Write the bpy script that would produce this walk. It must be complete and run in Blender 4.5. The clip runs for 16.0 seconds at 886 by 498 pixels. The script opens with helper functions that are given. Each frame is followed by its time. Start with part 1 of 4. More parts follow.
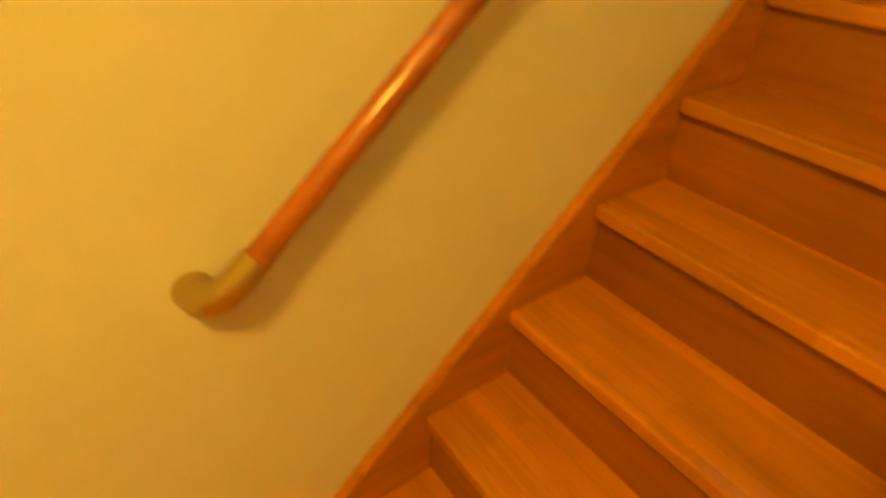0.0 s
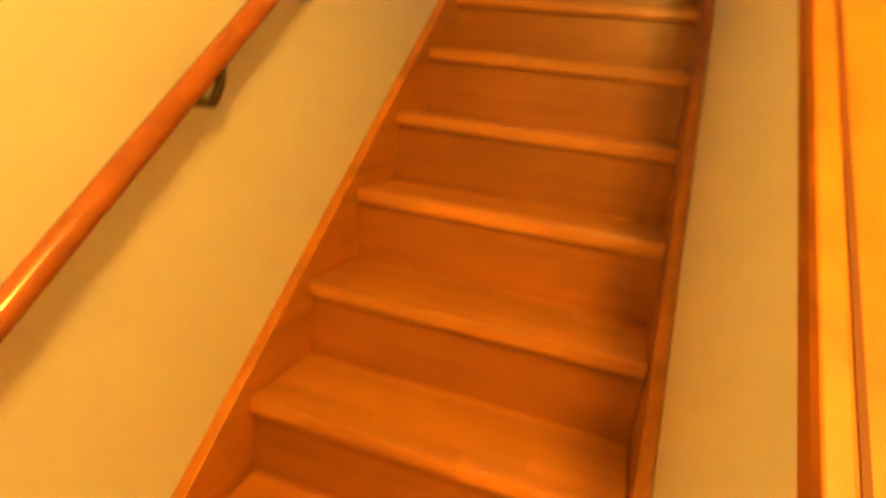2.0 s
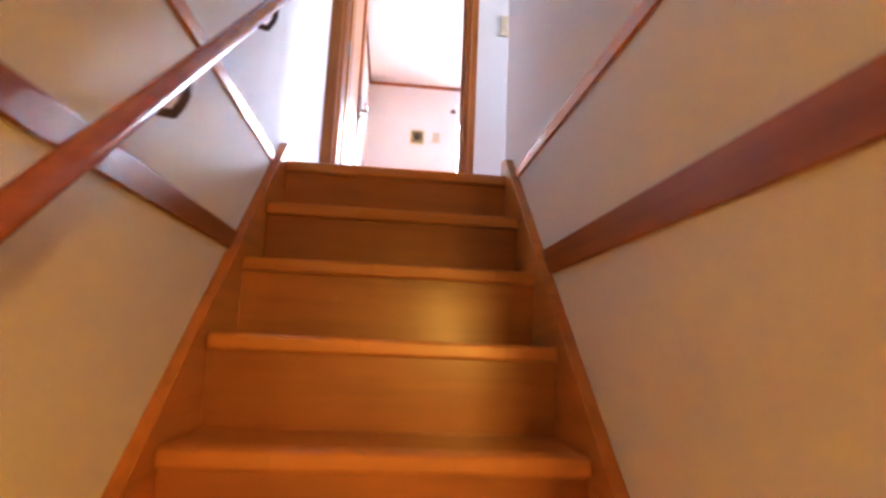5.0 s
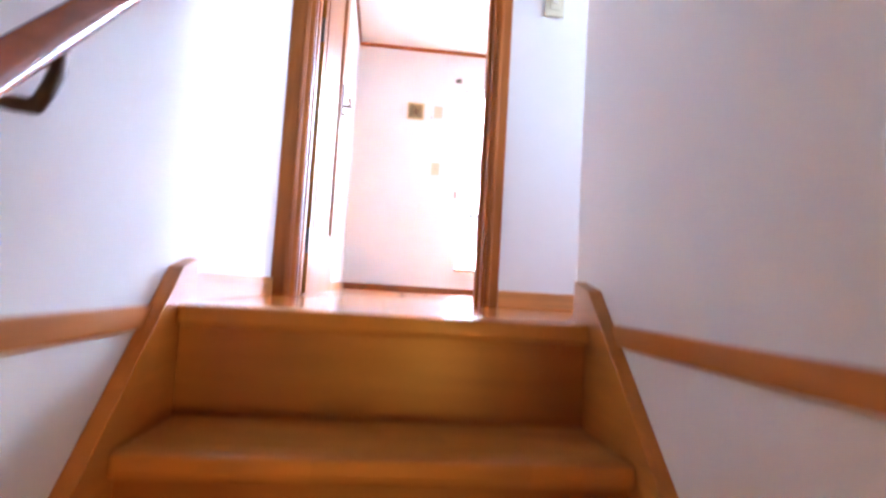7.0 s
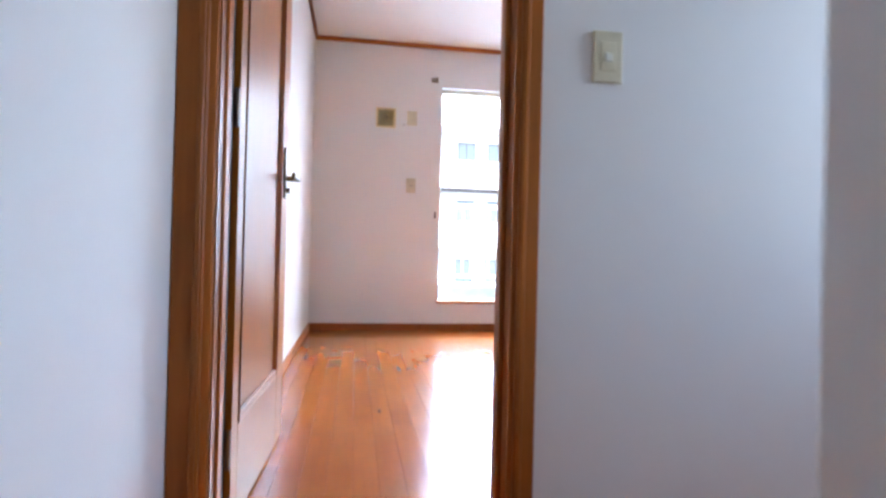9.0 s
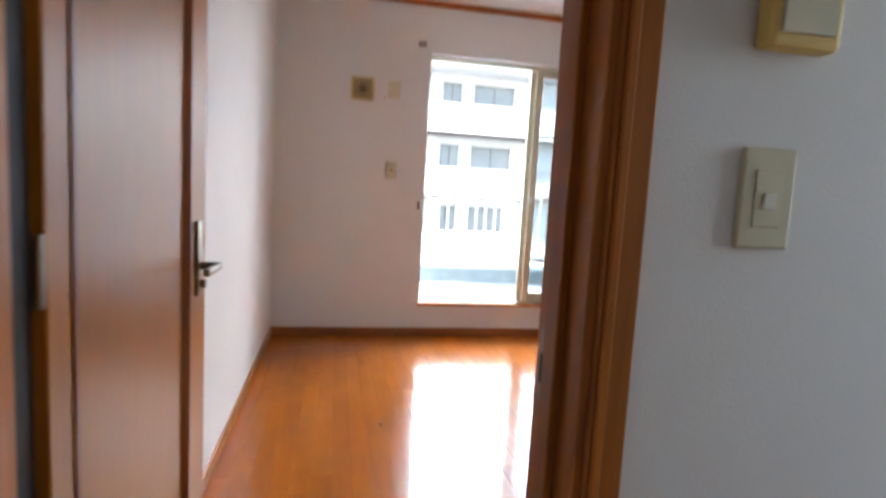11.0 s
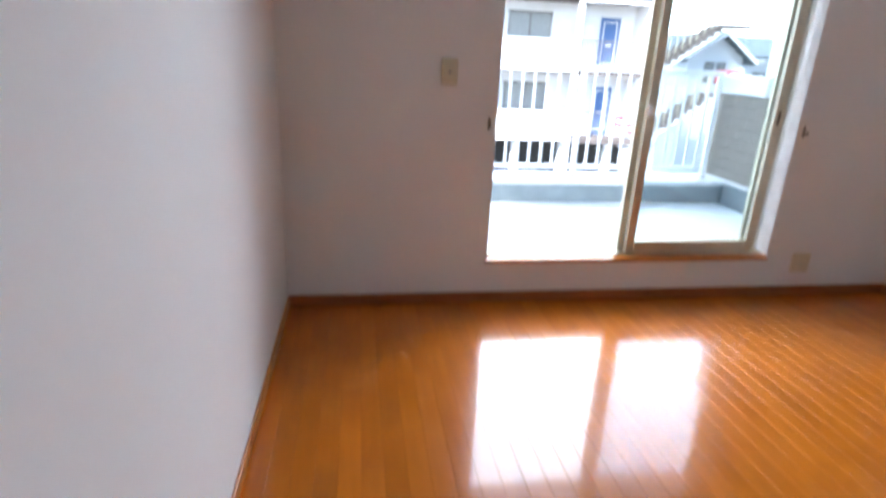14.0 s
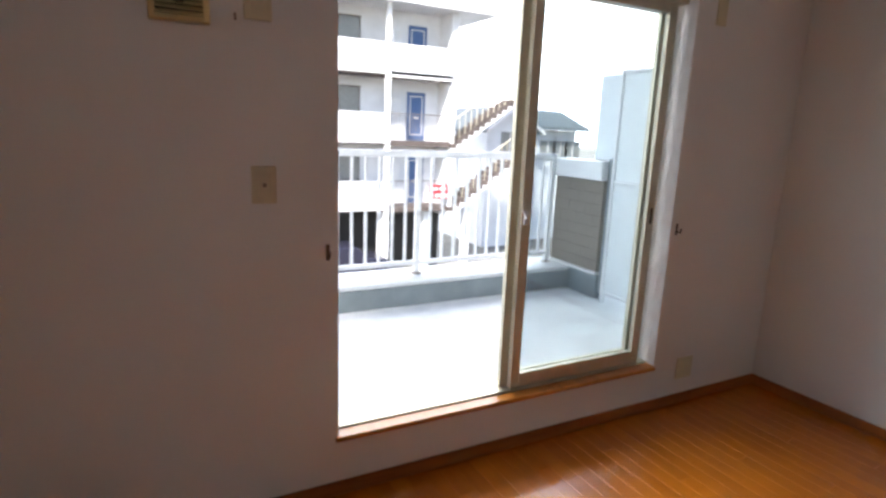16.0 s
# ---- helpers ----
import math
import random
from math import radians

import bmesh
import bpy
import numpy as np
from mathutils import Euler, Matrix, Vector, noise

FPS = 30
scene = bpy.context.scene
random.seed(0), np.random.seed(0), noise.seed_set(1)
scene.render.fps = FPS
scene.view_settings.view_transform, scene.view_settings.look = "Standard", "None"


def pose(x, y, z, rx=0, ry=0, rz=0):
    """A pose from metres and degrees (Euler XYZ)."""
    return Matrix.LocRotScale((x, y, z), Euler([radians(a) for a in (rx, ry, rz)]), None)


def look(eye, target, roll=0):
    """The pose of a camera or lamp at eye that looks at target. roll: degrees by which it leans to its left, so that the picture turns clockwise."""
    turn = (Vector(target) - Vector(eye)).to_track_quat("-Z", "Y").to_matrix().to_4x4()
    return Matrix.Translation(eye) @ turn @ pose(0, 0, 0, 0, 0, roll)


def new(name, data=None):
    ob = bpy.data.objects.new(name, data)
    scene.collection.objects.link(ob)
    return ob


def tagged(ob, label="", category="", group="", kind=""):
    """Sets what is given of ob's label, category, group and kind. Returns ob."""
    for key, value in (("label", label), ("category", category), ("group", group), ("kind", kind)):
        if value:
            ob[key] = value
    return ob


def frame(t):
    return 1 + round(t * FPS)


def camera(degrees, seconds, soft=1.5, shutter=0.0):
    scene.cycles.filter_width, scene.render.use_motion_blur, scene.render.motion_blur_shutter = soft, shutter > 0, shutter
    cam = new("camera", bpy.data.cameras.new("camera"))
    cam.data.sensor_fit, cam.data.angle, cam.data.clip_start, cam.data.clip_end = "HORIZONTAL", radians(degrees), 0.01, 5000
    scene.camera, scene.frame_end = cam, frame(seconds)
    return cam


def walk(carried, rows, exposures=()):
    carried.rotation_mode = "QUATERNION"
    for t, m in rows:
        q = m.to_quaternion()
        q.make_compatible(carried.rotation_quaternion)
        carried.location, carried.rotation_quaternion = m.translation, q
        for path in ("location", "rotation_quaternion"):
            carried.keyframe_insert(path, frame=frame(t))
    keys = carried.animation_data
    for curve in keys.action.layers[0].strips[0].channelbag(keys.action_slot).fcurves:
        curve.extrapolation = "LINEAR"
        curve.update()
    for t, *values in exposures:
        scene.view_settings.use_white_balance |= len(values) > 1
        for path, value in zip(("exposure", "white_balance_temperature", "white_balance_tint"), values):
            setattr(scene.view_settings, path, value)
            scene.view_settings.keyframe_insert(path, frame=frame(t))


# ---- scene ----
# seconds, x, y, z, yaw, pitch, roll
PATH = [
    (0.0, 0.216, -2.849, 1.301, 54.02, -34.95, -3.05),
    (0.5, 0.259, -2.872, 1.276, 44.71, -36.83, -5.91),
    (1.0, 0.279, -2.863, 1.262, 35.59, -32.63, -6.86),
    (1.5, 0.310, -2.851, 1.308, 28.77, -25.45, -6.21),
    (2.0, 0.248, -2.841, 1.383, 18.75, -15.72, -6.95),
    (2.5, 0.212, -2.787, 1.427, 10.60, -7.69, -5.74),
    (3.0, 0.122, -2.664, 1.496, 3.96, 1.66, -4.85),
    (3.5, 0.047, -2.507, 1.570, -1.50, 7.86, -3.54),
    (4.0, -0.028, -2.233, 1.730, -4.64, 10.93, -2.85),
    (4.2, -0.008, -2.143, 1.805, -4.37, 11.78, -2.64),
    (6.5, 0.002, -1.166, 2.534, -9.04, 3.95, -2.38),
    (7.0, -0.022, -0.994, 2.697, -6.34, 4.12, -3.41),
    (7.5, -0.022, -0.776, 2.865, -9.47, 4.09, -1.73),
    (8.0, -0.030, -0.623, 3.032, -8.04, 1.79, -2.49),
    (8.5, -0.031, -0.445, 3.175, -11.95, 1.93, -3.93),
    (9.0, -0.022, -0.280, 3.315, -9.00, 0.39, -1.43),
    (9.2, -0.048, -0.196, 3.372, -9.81, 1.62, -2.63),
    (11.3, 0.078, 0.421, 3.827, -10.82, -10.76, -3.65),
    (11.5, 0.099, 0.475, 3.854, -7.10, -17.83, -2.04),
    (12.0, 0.061, 0.630, 3.845, -5.32, -28.45, -1.70),
    (12.5, 0.013, 0.827, 3.830, -7.71, -33.06, -2.77),
    (13.0, 0.010, 1.038, 3.856, -4.92, -29.31, -1.03),
    (13.5, -0.045, 1.378, 3.871, -5.89, -22.63, -1.46),
    (14.0, -0.015, 1.637, 3.961, -8.32, -19.36, -2.44),
    (14.5, 0.058, 1.867, 4.048, -5.27, -13.57, -0.16),
    (15.0, 0.128, 2.033, 4.061, -14.71, -12.91, -2.07),
    (15.5, 0.103, 2.293, 4.090, -23.89, -11.68, -0.85),
    (16.0, 0.109, 2.535, 4.080, -27.31, -11.99, -2.18),
]
cam = camera(77.41, 16.0, soft=2.8, shutter=0.8)
EXPOSURES = [(0.0, 3.95, 6500, -14), (0.5, 4.3, 6500, -4), (1.0, 4.5, 6500, 2), (2.5, 4.6, 6500, 14), (3.5, 4.55, 6300, 23), (4.2, 4.55, 6000, 23),
             (6.5, 4.9, 5400, 20), (7.5, 4.8, 5300, 16), (8.0, 4.35, 5300, 14), (9.0, 3.4, 5450, 11), (11.5, 2.5, 6200, 8), (12.5, 2.3, 6200, 9), (13.3, 2.5, 6000, 9),
             (14.0, 2.2, 5800, 9), (15.0, 1.6, 6200, 12), (16.0, 1.25, 6600, 13)]

# floor levels and the main lines of the plan
RISE, RUN, STEPS = 0.1888, 0.2011, 14
F = RISE * STEPS                 # upper floor
HALF, WL = 0.3675, 0.394         # half stair width between stringers; wall faces
D0, D1 = 0.931, 1.061            # door wall
E0, E1 = 4.449, 4.599            # window wall
RR = 3.292                       # far right wall of the room
CEIL = F + 2.463
LOWC = 2.49                      # lower ceiling
GROUND = F - 4.6
SLOPE = RISE / RUN

walk(cam, [(t, pose(x, y, z, 90 + p, r, a)) for t, x, y, z, a, p, r in PATH], EXPOSURES)

# ---- light ----
world = bpy.data.worlds.new("sky")
scene.world = world
world.use_nodes = True
wn = world.node_tree
sky = wn.nodes.new("ShaderNodeTexSky")
sky.sky_type, sky.sun_disc = "NISHITA", False
sky.sun_elevation, sky.sun_rotation = radians(44), radians(231)
sky.dust_density = 0.8
wn.links.new(sky.outputs[0], wn.nodes["Background"].inputs[0])
wn.nodes["Background"].inputs[1].default_value = 0.15


def lamp(name, kind, energy, color, m, **more):
    data = bpy.data.lights.new(name, kind)
    data.energy, data.color = energy, color
    ob = new(name, data)
    ob.matrix_world = m
    return ob


sun = lamp("sun", "SUN", 5.0, (1.0, 0.96, 0.9), look((0, 0, 20), (5.0, 4.0, 20 - 6.2)))
sun.data.angle = radians(6)
# daylight that falls in through the balcony window
day = lamp("window_daylight", "AREA", 1.8, (0.62, 0.84, 1.0), look((1.55, E1 + 0.12, F + 1.25), (1.45, 0, F + 0.75)))
day.data.spread = radians(135)
day.data.shape, day.data.size, day.data.size_y = "RECTANGLE", 1.65, 1.75
# warm ceiling bulb of the lower hall
bulb = lamp("hall_bulb", "POINT", 4.4, (1.0, 0.50, 0.055), pose(0.56, -3.28, 2.24))
bulb.data.shadow_soft_size = 0.11
# daylight lamp at the corridor end; its small window is assumed, never in view
side_day = lamp("corridor_daylight", "AREA", 0.7, (0.92, 0.95, 1.0), look((2.26, 0.50, F + 1.35), (0.7, 0.93, F + 1.0)))
side_day.data.spread = radians(120)
side_day.data.shape, side_day.data.size, side_day.data.size_y = "RECTANGLE", 0.5, 1.1

# boxed-in lamp added for the daylight behind the frosted pane over the lower door
pane_day = lamp("pane_daylight", "AREA", 0.004, (0.72, 0.84, 1.0), look((1.39, -0.86, 2.01), (1.39, -3.0, 2.01)))
pane_day.data.shape, pane_day.data.size, pane_day.data.size_y = "RECTANGLE", 0.72, 0.18

# ---- materials ----
def nodes_of(name, rough=0.5, color=(0.8, 0.8, 0.8), metal=0.0):
    m = bpy.data.materials.new(name)
    m.use_nodes = True
    nt = m.node_tree
    b = nt.nodes["Principled BSDF"]
    b.inputs["Base Color"].default_value = (*color, 1)
    b.inputs["Roughness"].default_value = rough
    b.inputs["Metallic"].default_value = metal
    return m, nt, b


def coords(nt, scale, shift=True):
    tc = nt.nodes.new("ShaderNodeTexCoord")
    mp = nt.nodes.new("ShaderNodeMapping")
    mp.inputs["Scale"].default_value = scale
    if shift:
        oi = nt.nodes.new("ShaderNodeObjectInfo")
        ad = nt.nodes.new("ShaderNodeVectorMath")
        ad.operation = "MULTIPLY_ADD"
        nt.links.new(oi.outputs["Random"], ad.inputs[0])
        ad.inputs[1].default_value = (37.0, 53.0, 71.0)
        nt.links.new(tc.outputs["Object"], ad.inputs[2])
        nt.links.new(ad.outputs[0], mp.inputs["Vector"])
    else:
        nt.links.new(tc.outputs["Object"], mp.inputs["Vector"])
    return mp


def noise_tex(nt, vec, scale, detail=4, rough=0.55):
    n = nt.nodes.new("ShaderNodeTexNoise")
    n.inputs["Scale"].default_value, n.inputs["Detail"].default_value, n.inputs["Roughness"].default_value = scale, detail, rough
    nt.links.new(vec.outputs[0], n.inputs["Vector"])
    return n


def ramp(nt, src, stops):
    r = nt.nodes.new("ShaderNodeValToRGB")
    while len(r.color_ramp.elements) < len(stops):
        r.color_ramp.elements.new(0.5)
    for e, (p, c) in zip(r.color_ramp.elements, stops):
        e.position, e.color = p, (*c, 1)
    nt.links.new(src, r.inputs[0])
    return r


def bump(nt, b, src, strength, dist):
    n = nt.nodes.new("ShaderNodeBump")
    n.inputs["Strength"].default_value, n.inputs["Distance"].default_value = strength, dist
    nt.links.new(src, n.inputs["Height"])
    nt.links.new(n.outputs[0], b.inputs["Normal"])


def mixed(nt, fac, a, b, kind="MIX"):
    m = nt.nodes.new("ShaderNodeMix")
    m.data_type, m.blend_type = "RGBA", kind
    for sock, v in ((m.inputs["Factor"], fac), (m.inputs["A"], a), (m.inputs["B"], b)):
        if hasattr(v, "is_linked"):
            nt.links.new(v, sock)
        elif isinstance(v, tuple):
            sock.default_value = (*v, 1)
        else:
            sock.default_value = v
    return m.outputs["Result"]


def scaled(c, k):
    return tuple(min(1.0, v * k) for v in c)


def wood(name, color, rough=0.3, along="y", blocks=0.0, grain=1.0, coat=0.0, vary=0.25, contrast=1.0, spec=0.5, relief=0.12):
    """Stained wood; the grain runs along one axis. blocks: width of the glued staves of a laminated board."""
    m, nt, b = nodes_of(name, rough)
    s = {"x": (1.2, 16, 16), "y": (16, 1.2, 16), "z": (16, 16, 1.2)}[along]
    v = coords(nt, s)
    n1 = noise_tex(nt, v, 1.6 * grain, 6, 0.62)
    r1 = ramp(nt, n1.outputs[0], [(0.28, scaled(color, 1 - 0.34 * contrast)), (0.5, color), (0.74, scaled(color, 1 + 0.22 * contrast))])
    big = noise_tex(nt, coords(nt, (1, 1, 1)), 2.3, 3)
    r2 = ramp(nt, big.outputs[0], [(0.3, (0.82, 0.8, 0.78)), (0.7, (1.1, 1.1, 1.1))])
    col = mixed(nt, 1.0, r1.outputs[0], r2.outputs[0], "MULTIPLY")
    oi = nt.nodes.new("ShaderNodeObjectInfo")
    r3 = ramp(nt, oi.outputs["Random"], [(0.0, (1 - vary,) * 3), (1.0, (1 + vary * 0.4,) * 3)])
    col = mixed(nt, 1.0, col, r3.outputs[0], "MULTIPLY")
    if blocks:
        br = nt.nodes.new("ShaderNodeTexBrick")
        br.offset = 0.37
        br.inputs["Color1"].default_value = (0.86, 0.84, 0.82, 1)
        br.inputs["Color2"].default_value = (1.1, 1.08, 1.05, 1)
        br.inputs["Mortar"].default_value = (0.8, 0.76, 0.7, 1)
        br.inputs["Scale"].default_value = 1.0
        br.inputs["Mortar Size"].default_value = 0.0006
        br.inputs["Brick Width"].default_value = 0.31
        br.inputs["Row Height"].default_value = blocks
        vb = coords(nt, (1, 1, 1))
        nt.links.new(vb.outputs[0], br.inputs["Vector"])
        col = mixed(nt, 1.0, col, br.outputs[0], "MULTIPLY")
    nt.links.new(col, b.inputs["Base Color"])
    rr = nt.nodes.new("ShaderNodeMapRange")
    rr.inputs["To Min"].default_value, rr.inputs["To Max"].default_value = rough * 0.8, rough * 1.3
    nt.links.new(big.outputs[0], rr.inputs["Value"])
    nt.links.new(rr.outputs[0], b.inputs["Roughness"])
    b.inputs["Specular IOR Level"].default_value = spec
    b.inputs["Coat Weight"].default_value = coat
    b.inputs["Coat Roughness"].default_value = 0.05
    bump(nt, b, n1.outputs[0], relief, 0.001)
    return m


def wallpaper(name, color):
    m, nt, b = nodes_of(name, 0.75)
    v = coords(nt, (1, 1, 1), False)
    big = noise_tex(nt, v, 1.1, 4)
    r = ramp(nt, big.outputs[0], [(0.3, scaled(color, 0.95)), (0.7, color)])
    nt.links.new(r.outputs[0], b.inputs["Base Color"])
    fine = noise_tex(nt, v, 210, 3, 0.7)
    weave = noise_tex(nt, coords(nt, (1, 1, 0.35), False), 420, 2)
    s = nt.nodes.new("ShaderNodeMath")
    s.operation = "ADD"
    nt.links.new(fine.outputs[0], s.inputs[0])
    nt.links.new(weave.outputs[0], s.inputs[1])
    bump(nt, b, s.outputs[0], 0.35, 0.0015)
    return m


def plain(name, color, rough=0.5, metal=0.0, vary=0.12, scale=9.0, bumpy=0.05):
    """Paint, plastic, metal: faint soiling and fine relief."""
    m, nt, b = nodes_of(name, rough, color, metal)
    v = coords(nt, (1, 1, 1))
    n = noise_tex(nt, v, scale, 5, 0.6)
    r = ramp(nt, n.outputs[0], [(0.3, scaled(color, 1 - vary)), (0.7, scaled(color, 1 + vary * 0.5))])
    nt.links.new(r.outputs[0], b.inputs["Base Color"])
    if bumpy:
        bump(nt, b, noise_tex(nt, v, scale * 20, 3).outputs[0], bumpy, 0.001)
    return m


def pane_glass(name, tint=(0.87, 0.895, 0.90)):
    m = bpy.data.materials.new(name)
    m.use_nodes = True
    nt = m.node_tree
    nt.nodes.remove(nt.nodes["Principled BSDF"])
    tr = nt.nodes.new("ShaderNodeBsdfTransparent")
    tr.inputs[0].default_value = (*tint, 1)
    gl = nt.nodes.new("ShaderNodeBsdfGlossy")
    gl.inputs["Roughness"].default_value = 0.02
    lw = nt.nodes.new("ShaderNodeLayerWeight")
    lw.inputs[0].default_value = 0.5
    pw = nt.nodes.new("ShaderNodeMath")
    pw.operation = "POWER"
    nt.links.new(lw.outputs["Facing"], pw.inputs[0])
    pw.inputs[1].default_value = 4.0
    fr = nt.nodes.new("ShaderNodeMapRange")
    fr.inputs["To Min"].default_value, fr.inputs["To Max"].default_value = 0.03, 0.6
    nt.links.new(pw.outputs[0], fr.inputs["Value"])
    mx = nt.nodes.new("ShaderNodeMixShader")
    nt.links.new(fr.outputs[0], mx.inputs[0])
    nt.links.new(tr.outputs[0], mx.inputs[1])
    nt.links.new(gl.outputs[0], mx.inputs[2])
    nt.links.new(mx.outputs[0], nt.nodes["Material Output"].inputs[0])
    return m


PAPER = wallpaper("wallpaper_white", (0.80, 0.79, 0.77))
PAPER_CEIL = wallpaper("ceiling_paper", (0.82, 0.81, 0.79))
FLOOR = wood("floor_plank_wood", (0.53, 0.146, 0.007), 0.2, "y", coat=0.45, vary=0.05, contrast=0.3, spec=0.2, relief=0.03)
FLOOR_BASE = plain("floor_joint", (0.42, 0.11, 0.008), 0.5)
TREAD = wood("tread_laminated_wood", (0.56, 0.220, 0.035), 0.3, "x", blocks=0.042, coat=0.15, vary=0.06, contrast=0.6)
# darker than the tread: shade of the upright faces is put into the colour
RISER = wood("shaded_riser_wood", (0.37, 0.125, 0.018), 0.3, "x", coat=0.0, vary=0.08, contrast=0.6, relief=0.04)
STRING = wood("stringer_wood", (0.56, 0.20, 0.025), 0.35, "y", coat=0.1)
TRIM = wood("trim_wood_dark", (0.37, 0.12, 0.024), 0.38, "y", spec=0.35)
TRIM_X = wood("trim_wood_across", (0.37, 0.12, 0.024), 0.38, "x", spec=0.35)
FRAME_W = wood("door_frame_wood", (0.40, 0.13, 0.020), 0.38, "z", spec=0.25)
SILL_W = wood("opening_casing_wood", (0.58, 0.20, 0.028), 0.32, "y", coat=0.1)
SILL_X = wood("pale_trim_wood_across", (0.60, 0.25, 0.06), 0.32, "x", coat=0.1)
GROOVE = plain("dark_groove", (0.16, 0.045, 0.010), 0.6)
RAIL_W = wood("handrail_wood", (0.50, 0.14, 0.03), 0.22, "y", coat=0.4)
LEAF = wood("door_leaf_wood", (0.43, 0.158, 0.014), 0.34, "z", grain=2.6, coat=0.0, vary=0.05, contrast=0.22, spec=0.24)
MOULD = wood("door_moulding_wood", (0.33, 0.105, 0.022), 0.36, "z", spec=0.3)
BRASS = plain("aged_brass", (0.52, 0.40, 0.18), 0.32, 0.9)
BRONZE = plain("dark_bronze", (0.10, 0.07, 0.05), 0.38, 0.8)
NICKEL = plain("worn_nickel", (0.27, 0.22, 0.165), 0.28, 1.0)
CREAM = plain("cream_plastic", (0.66, 0.60, 0.42), 0.42)
CREAM2 = plain("pale_plastic", (0.72, 0.70, 0.60), 0.4)
AMBER = plain("yellowed_plastic", (0.72, 0.50, 0.14), 0.45)
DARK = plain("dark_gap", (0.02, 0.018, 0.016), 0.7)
VENTC = plain("yellowed_cream_plastic", (0.70, 0.57, 0.28), 0.45)
ALU = plain("champagne_aluminium", (0.62, 0.57, 0.44), 0.38, 0.35)
ALU_W = plain("white_aluminium", (0.80, 0.81, 0.82), 0.4)
GLASS = pane_glass("window_glass")
FROST, nt, b = nodes_of("frosted_glass", 0.35, (0.80, 0.86, 0.92))
b.inputs["Transmission Weight"].default_value = 1.0
bump(nt, b, noise_tex(nt, coords(nt, (1, 1, 1)), 260, 3).outputs[0], 0.3, 0.001)
CONC = plain("balcony_concrete", (0.78, 0.79, 0.79), 0.8, vary=0.2, scale=3.0, bumpy=0.3)
KERB = plain("kerb_grey_coating", (0.22, 0.26, 0.28), 0.75, vary=0.2, scale=4.0, bumpy=0.3)
CAPW = plain("kerb_top_white", (0.72, 0.74, 0.75), 0.6)
SIDING = plain("siding_block", (0.25, 0.22, 0.19), 0.8, vary=0.25, scale=14.0, bumpy=0.4)
PANEL = plain("partition_board", (0.78, 0.83, 0.85), 0.55)
FACADE = plain("facade_white_render", (0.80, 0.81, 0.82), 0.85, vary=0.12, scale=0.8, bumpy=0.2)
FACADE_IN = plain("gallery_wall_render", (0.76, 0.78, 0.81), 0.85, vary=0.12, scale=0.8, bumpy=0.2)
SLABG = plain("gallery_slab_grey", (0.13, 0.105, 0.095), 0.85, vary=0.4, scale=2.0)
RAILB = plain("gallery_rail_grey_brown", (0.20, 0.18, 0.17), 0.5)
BLUE = plain("door_blue_paint", (0.06, 0.13, 0.30), 0.5)
WINGREY = plain("far_window_glass", (0.25, 0.26, 0.26), 0.25)
RED = plain("sign_red", (0.62, 0.03, 0.04), 0.5)
WHITE = plain("sign_white", (0.82, 0.82, 0.82), 0.5)
ROOF = plain("roof_tile_grey", (0.11, 0.14, 0.16), 0.7, vary=0.25, scale=5.0, bumpy=0.3)
ASPHALT = plain("asphalt", (0.055, 0.055, 0.058), 0.9, vary=0.3, scale=1.5, bumpy=0.4)
EARTH = plain("ground_earth", (0.20, 0.19, 0.17), 0.95, vary=0.3, scale=0.6)
CARDARK = plain("car_dark_paint", (0.03, 0.03, 0.05), 0.25)
LAMPGLASS = plain("lamp_cover_opal", (0.8, 0.75, 0.6), 0.4)


# ---- mesh helpers ----
def bx(bm, x0, x1, y0, y1, z0, z1, bev=0.0, seg=1):
    r = bmesh.ops.create_cube(bm, size=1.0)
    vs = r["verts"]
    for v in vs:
        v.co = Vector(((x0 + x1) / 2 + v.co.x * (x1 - x0), (y0 + y1) / 2 + v.co.y * (y1 - y0), (z0 + z1) / 2 + v.co.z * (z1 - z0)))
    if bev:
        es = list({e for v in vs for e in v.link_edges})
        bmesh.ops.bevel(bm, geom=es, offset=bev, segments=seg, affect="EDGES", profile=0.5)
    return bm


def box(*a, **k):
    return bx(bmesh.new(), *a, **k)


def prism(bm, poly, lo, hi, axis="x", bev=0.0):
    """A flat outline, pushed along one axis. poly: pairs in the two other axes, in order."""
    def put(p, d):
        return {"x": (d, p[0], p[1]), "y": (p[0], d, p[1]), "z": (p[0], p[1], d)}[axis]
    a = [bm.verts.new(put(p, lo)) for p in poly]
    b = [bm.verts.new(put(p, hi)) for p in poly]
    n = len(poly)
    fs = [bm.faces.new(a), bm.faces.new(list(reversed(b)))]
    fs += [bm.faces.new((a[i], b[i], b[(i + 1) % n], a[(i + 1) % n])) for i in range(n)]
    bmesh.ops.recalc_face_normals(bm, faces=fs)
    if bev:
        es = list({e for f in fs for e in f.edges})
        bmesh.ops.bevel(bm, geom=es, offset=bev, segments=2, affect="EDGES", profile=0.5)
    return bm


def tube(bm, p0, p1, r, seg=16, r2=None):
    p0, p1 = Vector(p0), Vector(p1)
    d = p1 - p0
    m = Matrix.Translation((p0 + p1) / 2) @ d.to_track_quat("Z", "Y").to_matrix().to_4x4()
    bmesh.ops.create_cone(bm, cap_ends=True, segments=seg, radius1=r, radius2=r if r2 is None else r2, depth=d.length, matrix=m)
    return bm


def ball(bm, p, r, seg=12):
    bmesh.ops.create_uvsphere(bm, u_segments=seg, v_segments=seg // 2 + 2, radius=r, matrix=Matrix.Translation(p))
    return bm


